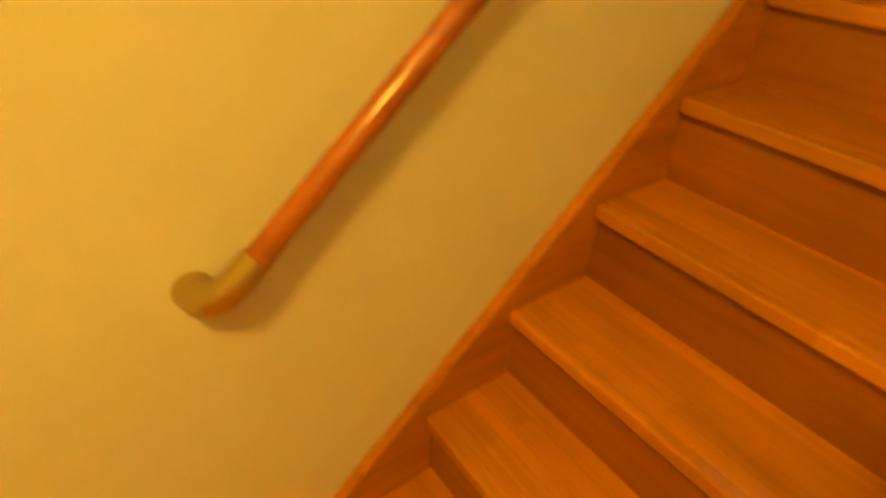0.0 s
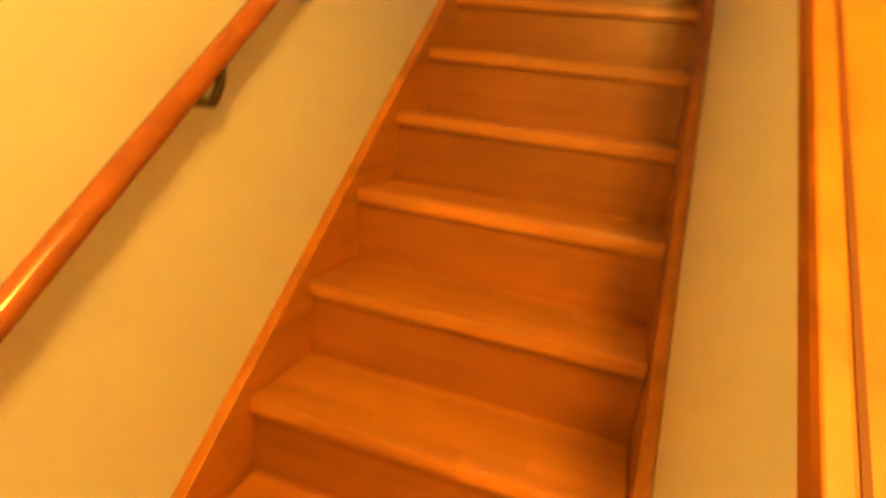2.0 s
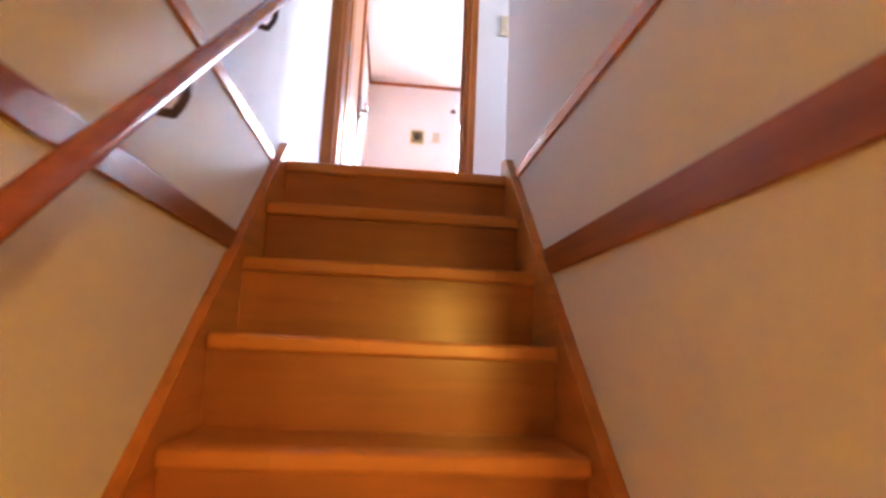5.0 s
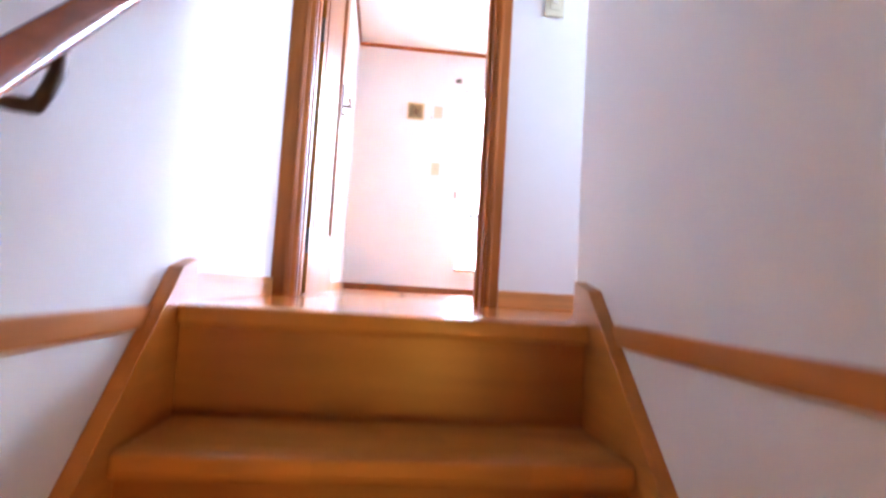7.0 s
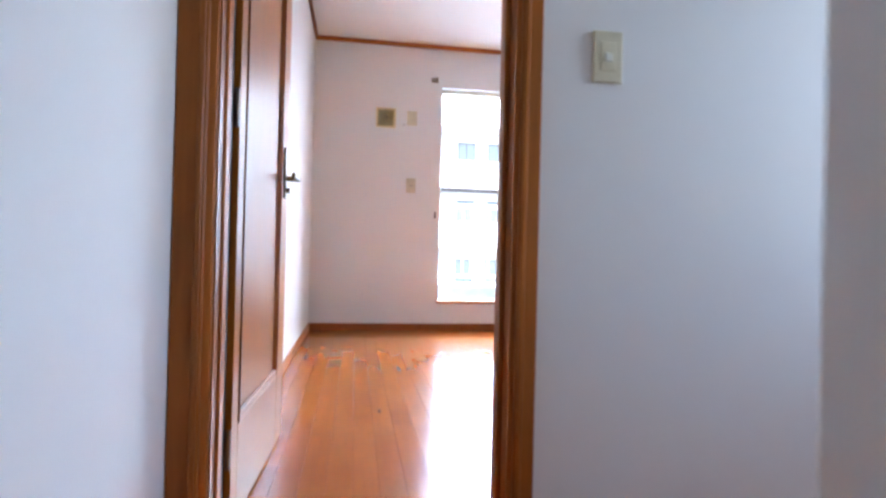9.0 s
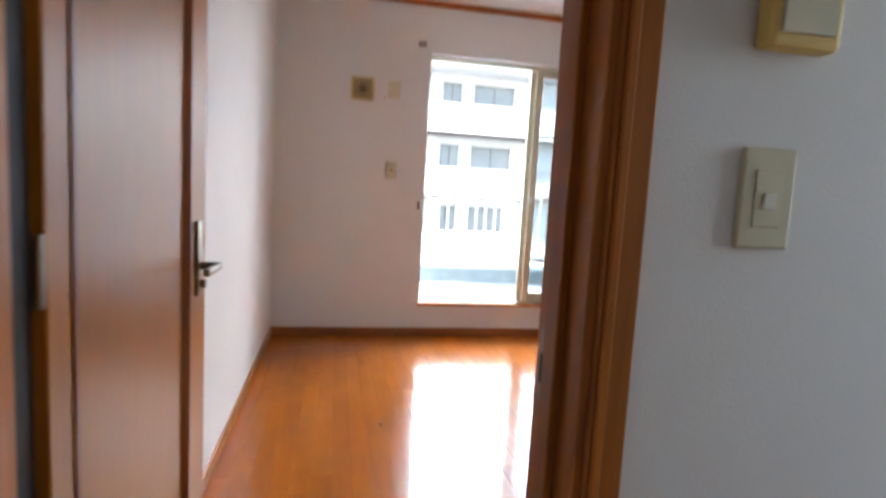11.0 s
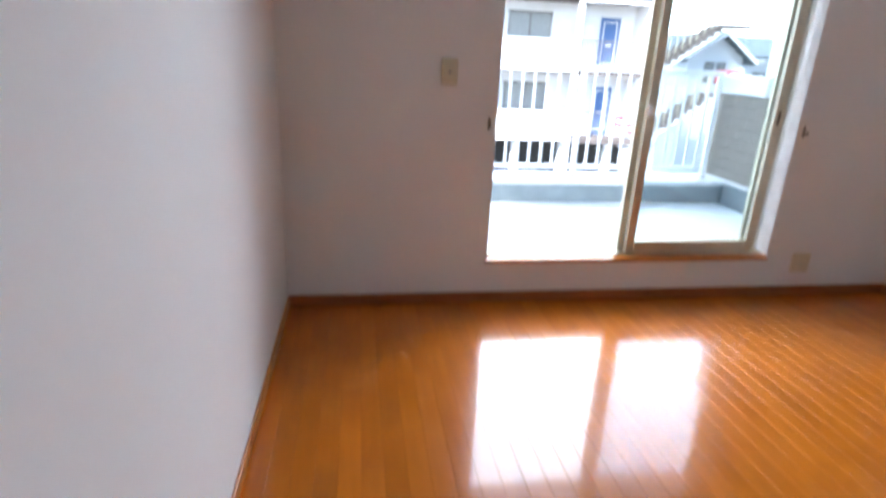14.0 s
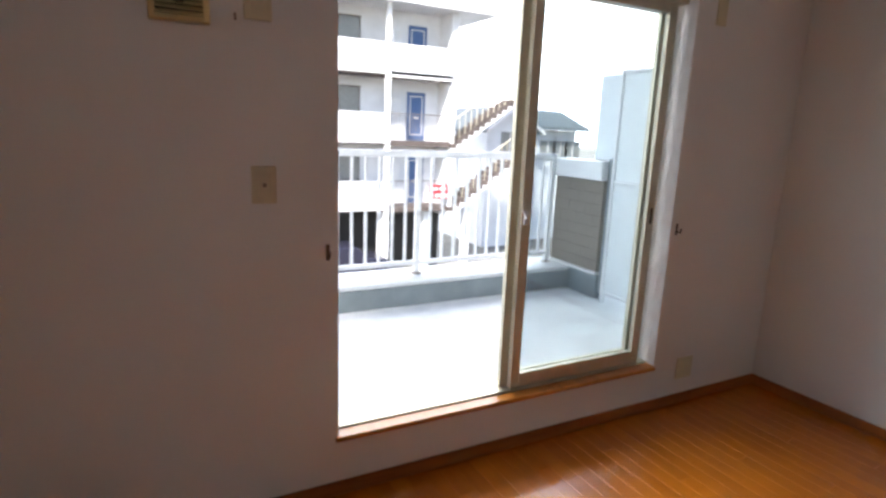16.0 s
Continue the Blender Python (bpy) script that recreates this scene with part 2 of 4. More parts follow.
def finish(name, bm, mat, smooth=False):
    me = bpy.data.meshes.new(name)
    bm.to_mesh(me)
    bm.free()
    me.materials.append(mat)
    if smooth:
        for p in me.polygons:
            p.use_smooth = True
        me.set_sharp_from_angle(angle=radians(38))
    return me


def structure(name, bm, mat, label="", category="", smooth=False):
    return tagged(new(name, finish(name, bm, mat, smooth)), label, category, kind="structure")


def thing(name, base, label, category, group="", kind=""):
    ob = new(name)
    ob.empty_display_size = 0.05
    ob.location = base
    return tagged(ob, label, category, group, kind)


def part(name, bm, mat, parent, label="", smooth=False):
    """Links a mesh in world coordinates as one part of a thing, or of a part."""
    ob = new(name, finish(name, bm, mat, smooth))
    ob.parent = parent
    if parent.parent is None and parent.type == "EMPTY":
        ob.matrix_parent_inverse = Matrix.Translation(-parent.location)
    return tagged(ob, label)


# ---- large structure ----
structure("wall_left", box(-0.532, -WL, -4.9, E1, -0.05, CEIL), PAPER, "white textured wallpaper wall beside the stairs and room", "wall")

OPEN_Y = -1.722                  # upright side of the stair opening
END_Y = -2.75                    # foot of the half wall


def sill(y):
    return 1.632 + SLOPE * (y + 2.086)


bm = bmesh.new()
prism(bm, [(OPEN_Y, 0), (0.159, 0), (0.159, CEIL), (OPEN_Y, CEIL)], WL, 0.512)
prism(bm, [(END_Y, -0.02), (OPEN_Y, -0.02), (OPEN_Y, sill(OPEN_Y) - 0.02), (END_Y, sill(END_Y) - 0.02)], WL, 0.512)
bx(bm, WL, 0.512, -3.0, OPEN_Y, LOWC - 0.10, CEIL)
structure("wall_stair", bm, PAPER, "white wallpapered stair wall with a sloping opening", "wall")
structure("wall_corridor", box(0.512, 2.1, 0.039, 0.159, F, CEIL), PAPER, "white wallpapered corridor wall", "wall")
bm = bmesh.new()
bx(bm, 2.1, 2.22, 0.039, 0.29, F, CEIL)
bx(bm, 2.1, 2.22, 0.83, D0, F, CEIL)
bx(bm, 2.1, 2.22, 0.29, 0.83, F, F + 0.75)
bx(bm, 2.1, 2.22, 0.29, 0.83, F + 1.95, CEIL)
structure("wall_corridor_end", bm, PAPER, "white wallpapered end wall of corridor", "wall")

DX0, DX1, DTOP = -0.314, 0.325, F + 2.0     # clear door opening
bm = bmesh.new()
bx(bm, DX1 + 0.03, RR, D0, D1, F - 0.05, CEIL)
bx(bm, -WL, DX0 - 0.03, D0 + 0.004, D1, F - 0.05, CEIL)
bx(bm, DX0 - 0.03, DX1 + 0.03, D0, D1, DTOP + 0.03, CEIL)
structure("wall_door", bm, PAPER, "white wallpapered wall around the room door", "wall")

WX0, WX1, WZ0, WZ1 = 0.688, 2.415, F + 0.255, F + 2.105
bm = bmesh.new()
bx(bm, -WL, WX0, E0, E1, F - 0.05, CEIL)
bx(bm, WX1, RR, E0, E1, F - 0.05, CEIL)
bx(bm, WX0, WX1, E0, E1, F - 0.05, WZ0 - 0.022)
bx(bm, WX0, WX1, E0, E1, WZ1, CEIL)
structure("wall_window", bm, PAPER, "white wallpapered wall around the balcony window", "wall")
structure("wall_right", box(RR, RR + 0.13, D0, E1, F - 0.05, CEIL), PAPER, "plain white wallpapered side wall of room", "wall")
structure("ceiling", box(-0.532, RR + 0.13, -3.12, E1, CEIL, CEIL + 0.12), PAPER_CEIL, "white papered ceiling of the upper floor", "ceiling")
structure("wall_stair_back", box(-WL, WL, -3.12, -3.0, LOWC, CEIL), PAPER, "white wall closing the stairwell", "wall")

bm = bmesh.new()
bx(bm, -WL, 2.6, -4.9, -3.12, LOWC, F)
bx(bm, 0.512, 2.6, -3.12, -1.0, LOWC, F)
structure("ceiling_lower", bm, PAPER_CEIL, "papered ceiling of the lower hall", "ceiling")
structure("wall_lower_back", box(-0.532, 2.72, -5.02, -4.9, -0.05, F), PAPER, "wallpapered back wall of the lower hall", "wall")
structure("wall_lower_side", box(2.6, 2.72, -4.9, -1.0, -0.05, F), PAPER, "wallpapered side wall of the lower hall", "wall")
bm = bmesh.new()
bx(bm, 0.512, 1.03, -1.0, -0.88, -0.05, F)
bx(bm, 1.75, 2.72, -1.0, -0.88, -0.05, F)
bx(bm, 1.03, 1.75, -1.0, -0.88, -0.05, 1.925)
bx(bm, 1.03, 1.75, -1.0, -0.88, 2.10, F)
structure("wall_lower_front", bm, PAPER, "wallpapered wall beyond the stair opening", "wall")
# unseen box added to keep the pane lamp's light in
bm = bmesh.new()
bx(bm, 0.93, 1.85, -0.80, -0.76, 1.80, 2.22)
bx(bm, 0.93, 1.85, -0.88, -0.80, 1.80, 1.86)
bx(bm, 0.93, 1.85, -0.88, -0.80, 2.16, 2.22)
bx(bm, 0.93, 0.98, -0.88, -0.80, 1.86, 2.16)
bx(bm, 1.80, 1.85, -0.88, -0.80, 1.86, 2.16)
structure("pane_lamp_box", bm, PAPER, "added unseen box round the lamp behind the frosted pane", "wall")
structure("floor_lower", box(-0.532, 2.72, -5.02, 0.20, -0.06, 0.0), FLOOR, "orange-brown wooden floor of the lower hall", "floor")
structure("wall_under_landing", box(-WL, WL, 0.06, 0.20, 0.0, F - 0.142), PAPER, "plain wall closing the space under the landing", "wall")
floor_hall = structure("floor_hall", box(-WL, 2.1, 0.038, D0 + 0.06, F - 0.14, F - 0.012), FLOOR_BASE, "glossy orange-brown plank floor of the landing", "floor")
floor_room = structure("floor_room", box(-WL, RR, D0 + 0.06, E0, F - 0.14, F - 0.012), FLOOR_BASE, "glossy orange-brown plank floor of the room", "floor")


# ---- trims ----
def base_y(name, x, side, y0, y1, z, mat=TRIM):
    a, b = (x, x + 0.009) if side > 0 else (x - 0.009, x)
    structure(name, box(a, b, y0, y1, z, z + 0.06, bev=0.002), mat, "brown wooden baseboard along the wall", "baseboard")


def base_x(name, y, side, x0, x1, z, mat=TRIM_X):
    a, b = (y, y + 0.009) if side > 0 else (y - 0.009, y)
    structure(name, box(x0, x1, a, b, z, z + 0.06, bev=0.002), mat, "brown wooden baseboard along the wall", "baseboard")


base_y("baseboard_room_left", -WL, 1, D1 + 0.02, E0 - 0.009, F, SILL_W)
base_x("baseboard_room_window", E0, -1, -WL, RR, F)
base_y("baseboard_room_right", RR, -1, D1, E0 - 0.009, F)
base_x("baseboard_room_door", D1, 1, DX1 + 0.08, RR - 0.009, F)
base_y("baseboard_hall_left", -WL, 1, 0.105, D0 - 0.012, F, SILL_W)
base_x("baseboard_hall_door", D0, -1, 0.388, 2.1, F, SILL_X)
structure("crown_room_window", box(-WL, RR, E0 - 0.02, E0, CEIL - 0.035, CEIL, bev=0.004), TRIM_X, "thin brown ceiling moulding", "moulding")
structure("crown_room_left", box(-WL, -WL + 0.02, D1, E0 - 0.02, CEIL - 0.035, CEIL, bev=0.004), TRIM, "thin brown ceiling moulding", "moulding")
structure("crown_room_right", box(RR - 0.02, RR, D1, E0 - 0.02, CEIL - 0.035, CEIL, bev=0.004), TRIM, "thin brown ceiling moulding", "moulding")
structure("crown_room_door", box(-WL + 0.02, RR - 0.02, D1, D1 + 0.02, CEIL - 0.035, CEIL, bev=0.004), TRIM_X, "thin brown ceiling moulding", "moulding")
for nm, x0, x1 in (("left", -WL, -WL + 0.009), ("right", WL - 0.009, WL)):
    up = 0.0 if nm == "left" else 0.008
    structure("trim_floor_" + nm, box(x0, x1, -2.99, -0.055, F - 0.036 + up, F + up, bev=0.002), SILL_W, "brown wooden band along the stair wall", "trim")
    structure("trim_beam_" + nm, box(x0, x1, -2.99, -0.40, F - 0.368 - 2.5 * up, F - 0.318, bev=0.002), TRIM, "brown wooden band along the stair wall", "trim")
structure("crown_lower", box(0.512, 2.6, -1.02, -1.0, LOWC - 0.04, LOWC, bev=0.004), TRIM_X, "brown ceiling moulding of the lower hall", "moulding")

# casing of the sloping stair opening
opening = thing("opening_casing", (0.452, END_Y, 0), "orange-brown wooden casing round the sloping stair opening", "casing", kind="structure")
for nm, x0, x1, up in (("sill_board", WL - 0.012, 0.524, 0.0), ("sill_fillet", WL - 0.016, WL + 0.001, 0.005)):
    part(nm, prism(bmesh.new(), [(END_Y - 0.012, sill(END_Y - 0.012) - 0.022 + up), (OPEN_Y, sill(OPEN_Y) - 0.022 + up), (OPEN_Y, sill(OPEN_Y) + up), (END_Y - 0.012, sill(END_Y - 0.012) + up)], x0, x1, bev=0.002), SILL_W, opening)
part("sill_groove", prism(bmesh.new(), [(END_Y, sill(END_Y) - 0.004), (OPEN_Y - 0.018, sill(OPEN_Y - 0.018) - 0.004), (OPEN_Y - 0.018, sill(OPEN_Y - 0.018) + 0.003), (END_Y, sill(END_Y) + 0.003)], WL + 0.003, WL + 0.008), GROOVE, opening, "dark groove line in the sill")
part("apron", prism(bmesh.new(), [(END_Y, sill(END_Y) - 0.066), (OPEN_Y + 0.035, sill(OPEN_Y + 0.035) - 0.066), (OPEN_Y + 0.035, sill(OPEN_Y + 0.035) - 0.024), (END_Y, sill(END_Y) - 0.024)], WL - 0.010, WL - 0.0005, bev=0.002), TRIM, opening, "darker brown apron board")
part("jamb_stair_side", box(WL - 0.012, WL - 0.0005, OPEN_Y - 0.004, OPEN_Y + 0.035, sill(OPEN_Y) - 0.03, LOWC - 0.10, bev=0.002), FRAME_W, opening)
part("jamb_edge", box(WL - 0.014, WL + 0.012, OPEN_Y - 0.016, OPEN_Y - 0.003, sill(OPEN_Y) - 0.02, LOWC - 0.10, bev=0.002), SILL_W, opening)
part("jamb_hall_side", box(0.500, 0.526, OPEN_Y - 0.016, OPEN_Y + 0.03, sill(OPEN_Y) - 0.02, LOWC - 0.10, bev=0.002), SILL_W, opening)
part("end_post", box(WL - 0.012, 0.524, END_Y - 0.02, END_Y - 0.0005, 0.0, sill(END_Y) - 0.03, bev=0.003), SILL_W, opening)

# ---- staircase ----
stairs = thing("staircase", (0, -2.6, 0), "orange-brown laminated wooden stairs with closed risers and stringers", "stairs", kind="structure")
NOSE = 0.034
for k in range(1, STEPS):
    y, z = -k * RUN, F - k * RISE
    part("tread", box(-HALF, HALF, y, y + RUN + 0.040, z - NOSE, z, bev=0.006, seg=2), TREAD, stairs)
    for dy in (0.022, 0.030):
        part("nosing_bead", box(-HALF + 0.002, HALF - 0.002, y + dy, y + dy + 0.0028, z - 0.001, z + 0.0009), TREAD, stairs)
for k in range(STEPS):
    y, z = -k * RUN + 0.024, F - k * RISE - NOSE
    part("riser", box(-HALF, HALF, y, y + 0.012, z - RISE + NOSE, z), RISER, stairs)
part("landing_nosing", box(-HALF, HALF, 0.0, 0.075, F - NOSE, F + 0.002, bev=0.006, seg=2), TREAD, stairs)
for a, b in ((-WL + 0.0005, -HALF), (HALF, WL - 0.0005)):
    top = 0.048
    yb = -2.615
    part("stringer", prism(bmesh.new(), [(yb, 0.0), (yb, F + yb * SLOPE + top), (0.02, F + 0.02 * SLOPE + top), (0.10, F + 0.085), (0.10, F - 0.013), (0.02, F - 0.30), (-2.30, 0.0)], a, b, bev=0.002), STRING, stairs)

# ---- handrail ----
hand = thing("handrail", (-0.33, -2.74, 0.88), "reddish-brown round wooden handrail on brass brackets", "handrail")
RX = -0.332


def rail_z(y):
    return 0.880 + 0.899 * (y + 2.725)


part("rail", tube(bmesh.new(), (RX, -2.715, rail_z(-2.715)), (RX, 0.10, rail_z(0.10)), 0.0175, 20), RAIL_W, hand, smooth=True)
for y0, s in ((-2.712, -1), (0.10, 1)):
    bm = bmesh.new()
    bend = [(RX, y0 - s * 0.014, 0.0202), (RX, y0 + s * 0.010, 0.0206), (RX - 0.005, y0 + s * 0.027, 0.0215), (RX - 0.017, y0 + s * 0.042, 0.0225), (RX - 0.034, y0 + s * 0.051, 0.024), (-WL + 0.001, y0 + s * 0.054, 0.027)]
    for (xa, ya, ra), (xb, yb2, rb) in zip(bend, bend[1:]):
        tube(bm, (xa, ya, rail_z(ya)), (xb, yb2, rail_z(yb2)), ra, 20, rb)
        if xb > -WL + 0.01:
            ball(bm, (xb, yb2, rail_z(yb2)), rb, 16)
    part("end_cap", bm, BRASS, hand, "brass end cap turned to the wall", smooth=True)
for y in (-2.145, -1.545, -0.945, -0.46):
    z = rail_z(y)
    bm = bmesh.new()
    yw, zw = y - 0.006, z - 0.068
    tube(bm, (-WL, yw, zw), (-WL + 0.006, yw, zw), 0.019, 18)
    pts = [(-WL + 0.004, yw, zw), (-WL + 0.020, yw + 0.003, zw - 0.006), (RX - 0.018, yw + 0.012, zw - 0.006), (RX - 0.004, y - 0.004, zw + 0.006), (RX, y, zw + 0.024), (RX, y + 0.002, z - 0.016)]
    for p, q in zip(pts, pts[1:]):
        tube(bm, p, q, 0.0074, 10)
        ball(bm, q, 0.0074, 10)
    tube(bm, (RX, y - 0.028, rail_z(y - 0.028) - 0.0175), (RX, y + 0.028, rail_z(y + 0.028) - 0.0175), 0.006, 8)
    part("bracket", bm, BRONZE, hand, "dark metal bracket", smooth=True)

# ---- room door ----
frame1 = thing("door_1", (0, D0, F), "brown wooden door frame with stepped casing", "door frame", kind="structure")
for nm, x0, x1 in (("jamb_left", DX0 - 0.028, DX0), ("jamb_right", DX1, DX1 + 0.028)):
    part(nm, box(x0, x1, D0 - 0.006, D1 + 0.006, F, DTOP + 0.028, bev=0.002), FRAME_W, frame1)
part("head", box(DX0, DX1, D0 - 0.006, D1 + 0.006, DTOP, DTOP + 0.028, bev=0.002), TRIM_X, frame1)
for nm, x0, x1 in (("casing_left", -WL + 0.001, DX0 - 0.016), ("casing_right", DX1 + 0.012, 0.386)):
    part(nm, box(x0, x1, D0 - 0.014, D0 + 0.003, F, DTOP + 0.07, bev=0.003), FRAME_W, frame1)
for nm, x0, x1 in (("casing_bead_left", DX0 - 0.034, DX0 - 0.022), ("casing_bead_right", DX1 + 0.018, DX1 + 0.030)):
    part(nm, box(x0, x1, D0 - 0.020, D0 - 0.0135, F, DTOP + 0.06, bev=0.002), FRAME_W, frame1)
part("casing_head", box(DX0 - 0.016, DX1 + 0.012, D0 - 0.014, D0 + 0.003, DTOP + 0.012, DTOP + 0.07, bev=0.003), TRIM_X, frame1)
part("casing_room_right", box(DX1 + 0.012, 0.392, D1 - 0.003, D1 + 0.014, F, DTOP + 0.07, bev=0.003), FRAME_W, frame1)
for nm, x0, x1 in (("stop_left", DX0, DX0 + 0.010), ("stop_right", DX1 - 0.012, DX1)):
    part(nm, box(x0, x1, D0 + 0.045, D0 + 0.085, F, DTOP, bev=0.002), FRAME_W, frame1)
# black and brown strips put the shade of the jamb's inner face into colour
part("seal", box(DX0 + 0.0005, DX0 + 0.004, D0 + 0.0855, D1 + 0.004, F + 0.002, DTOP - 0.002), DARK, frame1, "dark strip for the shade on the inner jamb face")
part("seal", box(DX0 + 0.0005, DX0 + 0.004, D0 + 0.004, D0 + 0.0445, F + 0.002, DTOP - 0.002), MOULD, frame1)
strike = part("strike_plate", box(DX1 - 0.0035, DX1 - 0.0005, D0 + 0.089, D0 + 0.115, F + 0.845, F + 0.945, bev=0.001), NICKEL, frame1, "worn metal strike plate")
part("latch_hole", box(DX1 - 0.0045, DX1 - 0.003, D0 + 0.095, D0 + 0.110, F + 0.87, F + 0.91), DARK, strike)

LX1 = -0.297                     # face of the open leaf
LX0 = LX1 - 0.036
LY0, LY1 = D1 + 0.014, 1.772
door = thing("door", (LX0, LY0, F), "open light-brown wooden door with a framed panel", "door")
MY0, MY1, MZ0, MZ1 = 1.135, 1.652, F + 0.245, F + 1.86
for nm, y0, y1 in (("hinge_stile", LY0, MY0), ("lock_stile", MY1, LY1)):
    part(nm, box(LX0, LX1, y0, y1, F + 0.008, F + 1.99, bev=0.002), LEAF, door)
for nm, z0, z1 in (("bottom_rail", F + 0.008, MZ0), ("top_rail", MZ1, F + 1.99)):
    part(nm, box(LX0, LX1, MY0, MY1, z0, z1, bev=0.002), LEAF, door)
part("panel", box(LX0 + 0.010, LX1 - 0.010, MY0, MY1, MZ0, MZ1), LEAF, door)
for y0, y1, s in ((MY0, MY0 + 0.024, 1), (MY1 - 0.024, MY1, -1)):
    prof = [(LX1 - 0.0095, y0), (LX1 + 0.003, y0), (LX1 + 0.003, y0 + 0.010), (LX1 - 0.0095, y1)] if s > 0 else [(LX1 - 0.0095, y1), (LX1 + 0.003, y1), (LX1 + 0.003, y1 - 0.010), (LX1 - 0.0095, y0)]
    part("moulding", prism(bmesh.new(), prof, MZ0, MZ1, "z"), MOULD, door, "darker brown panel moulding")
for z0, z1 in ((MZ0, MZ0 + 0.022), (MZ1 - 0.022, MZ1)):
    part("moulding", box(LX1 - 0.0095, LX1 + 0.001, MY0 + 0.012, MY1 - 0.012, z0, z1, bev=0.003), LEAF, door)
hz, hy = F + 0.936, 1.704
lever = part("handle", box(LX1 + 0.0005, LX1 + 0.0085, hy - 0.021, hy + 0.021, hz - 0.09, hz + 0.085, bev=0.0035, seg=2), NICKEL, door, "worn nickel lever handle on a long plate", smooth=True)
bm = bmesh.new()
tube(bm, (LX1 + 0.006, hy, hz - 0.02), (LX1 + 0.048, hy, hz - 0.02), 0.0095, 16)
bx(bm, LX1 + 0.040, LX1 + 0.054, hy - 0.105, hy + 0.012, hz - 0.029, hz - 0.011, 0.005, 2)
part("lever", bm, NICKEL, lever, smooth=True)
tb = bmesh.new()
tube(tb, (LX1 + 0.0085, hy, hz - 0.062), (LX1 + 0.020, hy, hz - 0.062), 0.010, 14)
part("thumb_turn", tb, NICKEL, lever, smooth=True)
for z in (F + 0.2, F + 1.0, F + 1.78):
    part("hinge", tube(bmesh.new(), (LX0 + 0.03, LY0 - 0.004, z - 0.045), (LX0 + 0.03, LY0 - 0.004, z + 0.045), 0.006, 10), NICKEL, door, "metal hinge")
door.rotation_euler = (0, 0, radians(-2.3))        # not quite square to the wall

# ---- lower hall door, lamp ----
ldoor = thing("lower_door", (1.3, -1.02, 0), "brown wooden door with a frosted blue-grey pane, in a brown frame", "door")
part("door_head", box(0.93, 1.85, -1.022, -1.0005, 2.12, 2.18, bev=0.003), TRIM_X, ldoor)
part("door_jamb", box(0.93, 0.98, -1.022, -1.0005, 0, 2.12, bev=0.003), FRAME_W, ldoor)
part("door_jamb", box(1.80, 1.85, -1.022, -1.0005, 0, 2.12, bev=0.003), FRAME_W, ldoor)
part("shadow_gap", box(0.98, 1.80, -1.006, -1.0005, 2.10, 2.12), DARK, ldoor)
part("glass_pane", box(1.03, 1.75, -0.998, -0.990, 1.925, 2.10), FROST, ldoor, "frosted blue-grey glass")
part("leaf", box(0.98, 1.80, -1.012, -1.0005, 0.01, 1.925, bev=0.002), FRAME_W, ldoor)
clamp = thing("ceiling_lamp", (0.56, -3.28, LOWC), "round ceiling lamp with a warm bulb", "ceiling lamp")
part("lamp_base", tube(bmesh.new(), (0.56, -3.28, LOWC - 0.03), (0.56, -3.28, LOWC), 0.10, 28), LAMPGLASS, clamp)

# ---- wall fittings ----
def wall_plate(name, x0, x1, z0, z1, y, label, category, button=True, mat=CREAM):
    t = thing(name, ((x0 + x1) / 2, y, z0), label, category)
    p = part("plate", box(x0, x1, y - 0.009, y - 0.0005, z0, z1, bev=0.003, seg=2), mat, t)
    cx, cz = (x0 + x1) / 2, (z0 + z1) / 2
    part("inset", box(cx - 0.019, cx + 0.019, y - 0.011, y - 0.009, cz - 0.034, cz + 0.034, bev=0.001), mat, p)
    if button:
        part("button", box(cx - 0.009, cx + 0.009, y - 0.0145, y - 0.011, cz - 0.013, cz + 0.007, bev=0.0015), CREAM2, p, "white rocker button")
    return t, p, cx, cz


wall_plate("light_switch", 0.508, 0.580, F + 1.075, F + 1.195, D0, "yellowed cream light switch beside the room door", "light switch", mat=CREAM)
ctl = thing("wall_control", (0.552, D0, F + 1.305), "yellowed wall control box above the light switch", "control box")
part("casing", box(0.507, 0.599, D0 - 0.030, D0 - 0.0005, F + 1.305, F + 1.43, bev=0.006, seg=2), AMBER, ctl)
part("front_lid", box(0.517, 0.589, D0 - 0.033, D0 - 0.030, F + 1.32, F + 1.415, bev=0.002), CREAM, ctl)
t, p, cx, cz = wall_plate("wall_socket", 0.392, 0.472, F + 1.178, F + 1.303, E0, "cream aerial socket plate on the window wall", "socket", False)
part("jack", tube(bmesh.new(), (cx, E0 - 0.018, cz), (cx, E0 - 0.011, cz), 0.007, 12), NICKEL, p)
t, p, cx, cz = wall_plate("wall_socket", 0.386, 0.471, F + 1.755, F + 1.880, E0, "cream power socket plate high on the wall", "socket", False)
for dz in (0.015, -0.013):
    part("socket_face", box(cx - 0.012, cx + 0.012, E0 - 0.0125, E0 - 0.011, cz + dz - 0.009, cz + dz + 0.009, bev=0.0005), CREAM, p)
t, p, cx, cz = wall_plate("wall_socket", 2.590, 2.712, F + 0.150, F + 0.272, E0, "cream double power socket low on the wall", "socket", False)
for dx in (-0.022, 0.022):
    part("socket_face", box(cx + dx - 0.015, cx + dx + 0.015, E0 - 0.0135, E0 - 0.011, cz - 0.03, cz + 0.03, bev=0.001), CREAM, p)
t = thing("cover_plate", (2.6, E0, F + 1.985), "blank cream cover plate high on the window wall", "cover plate")
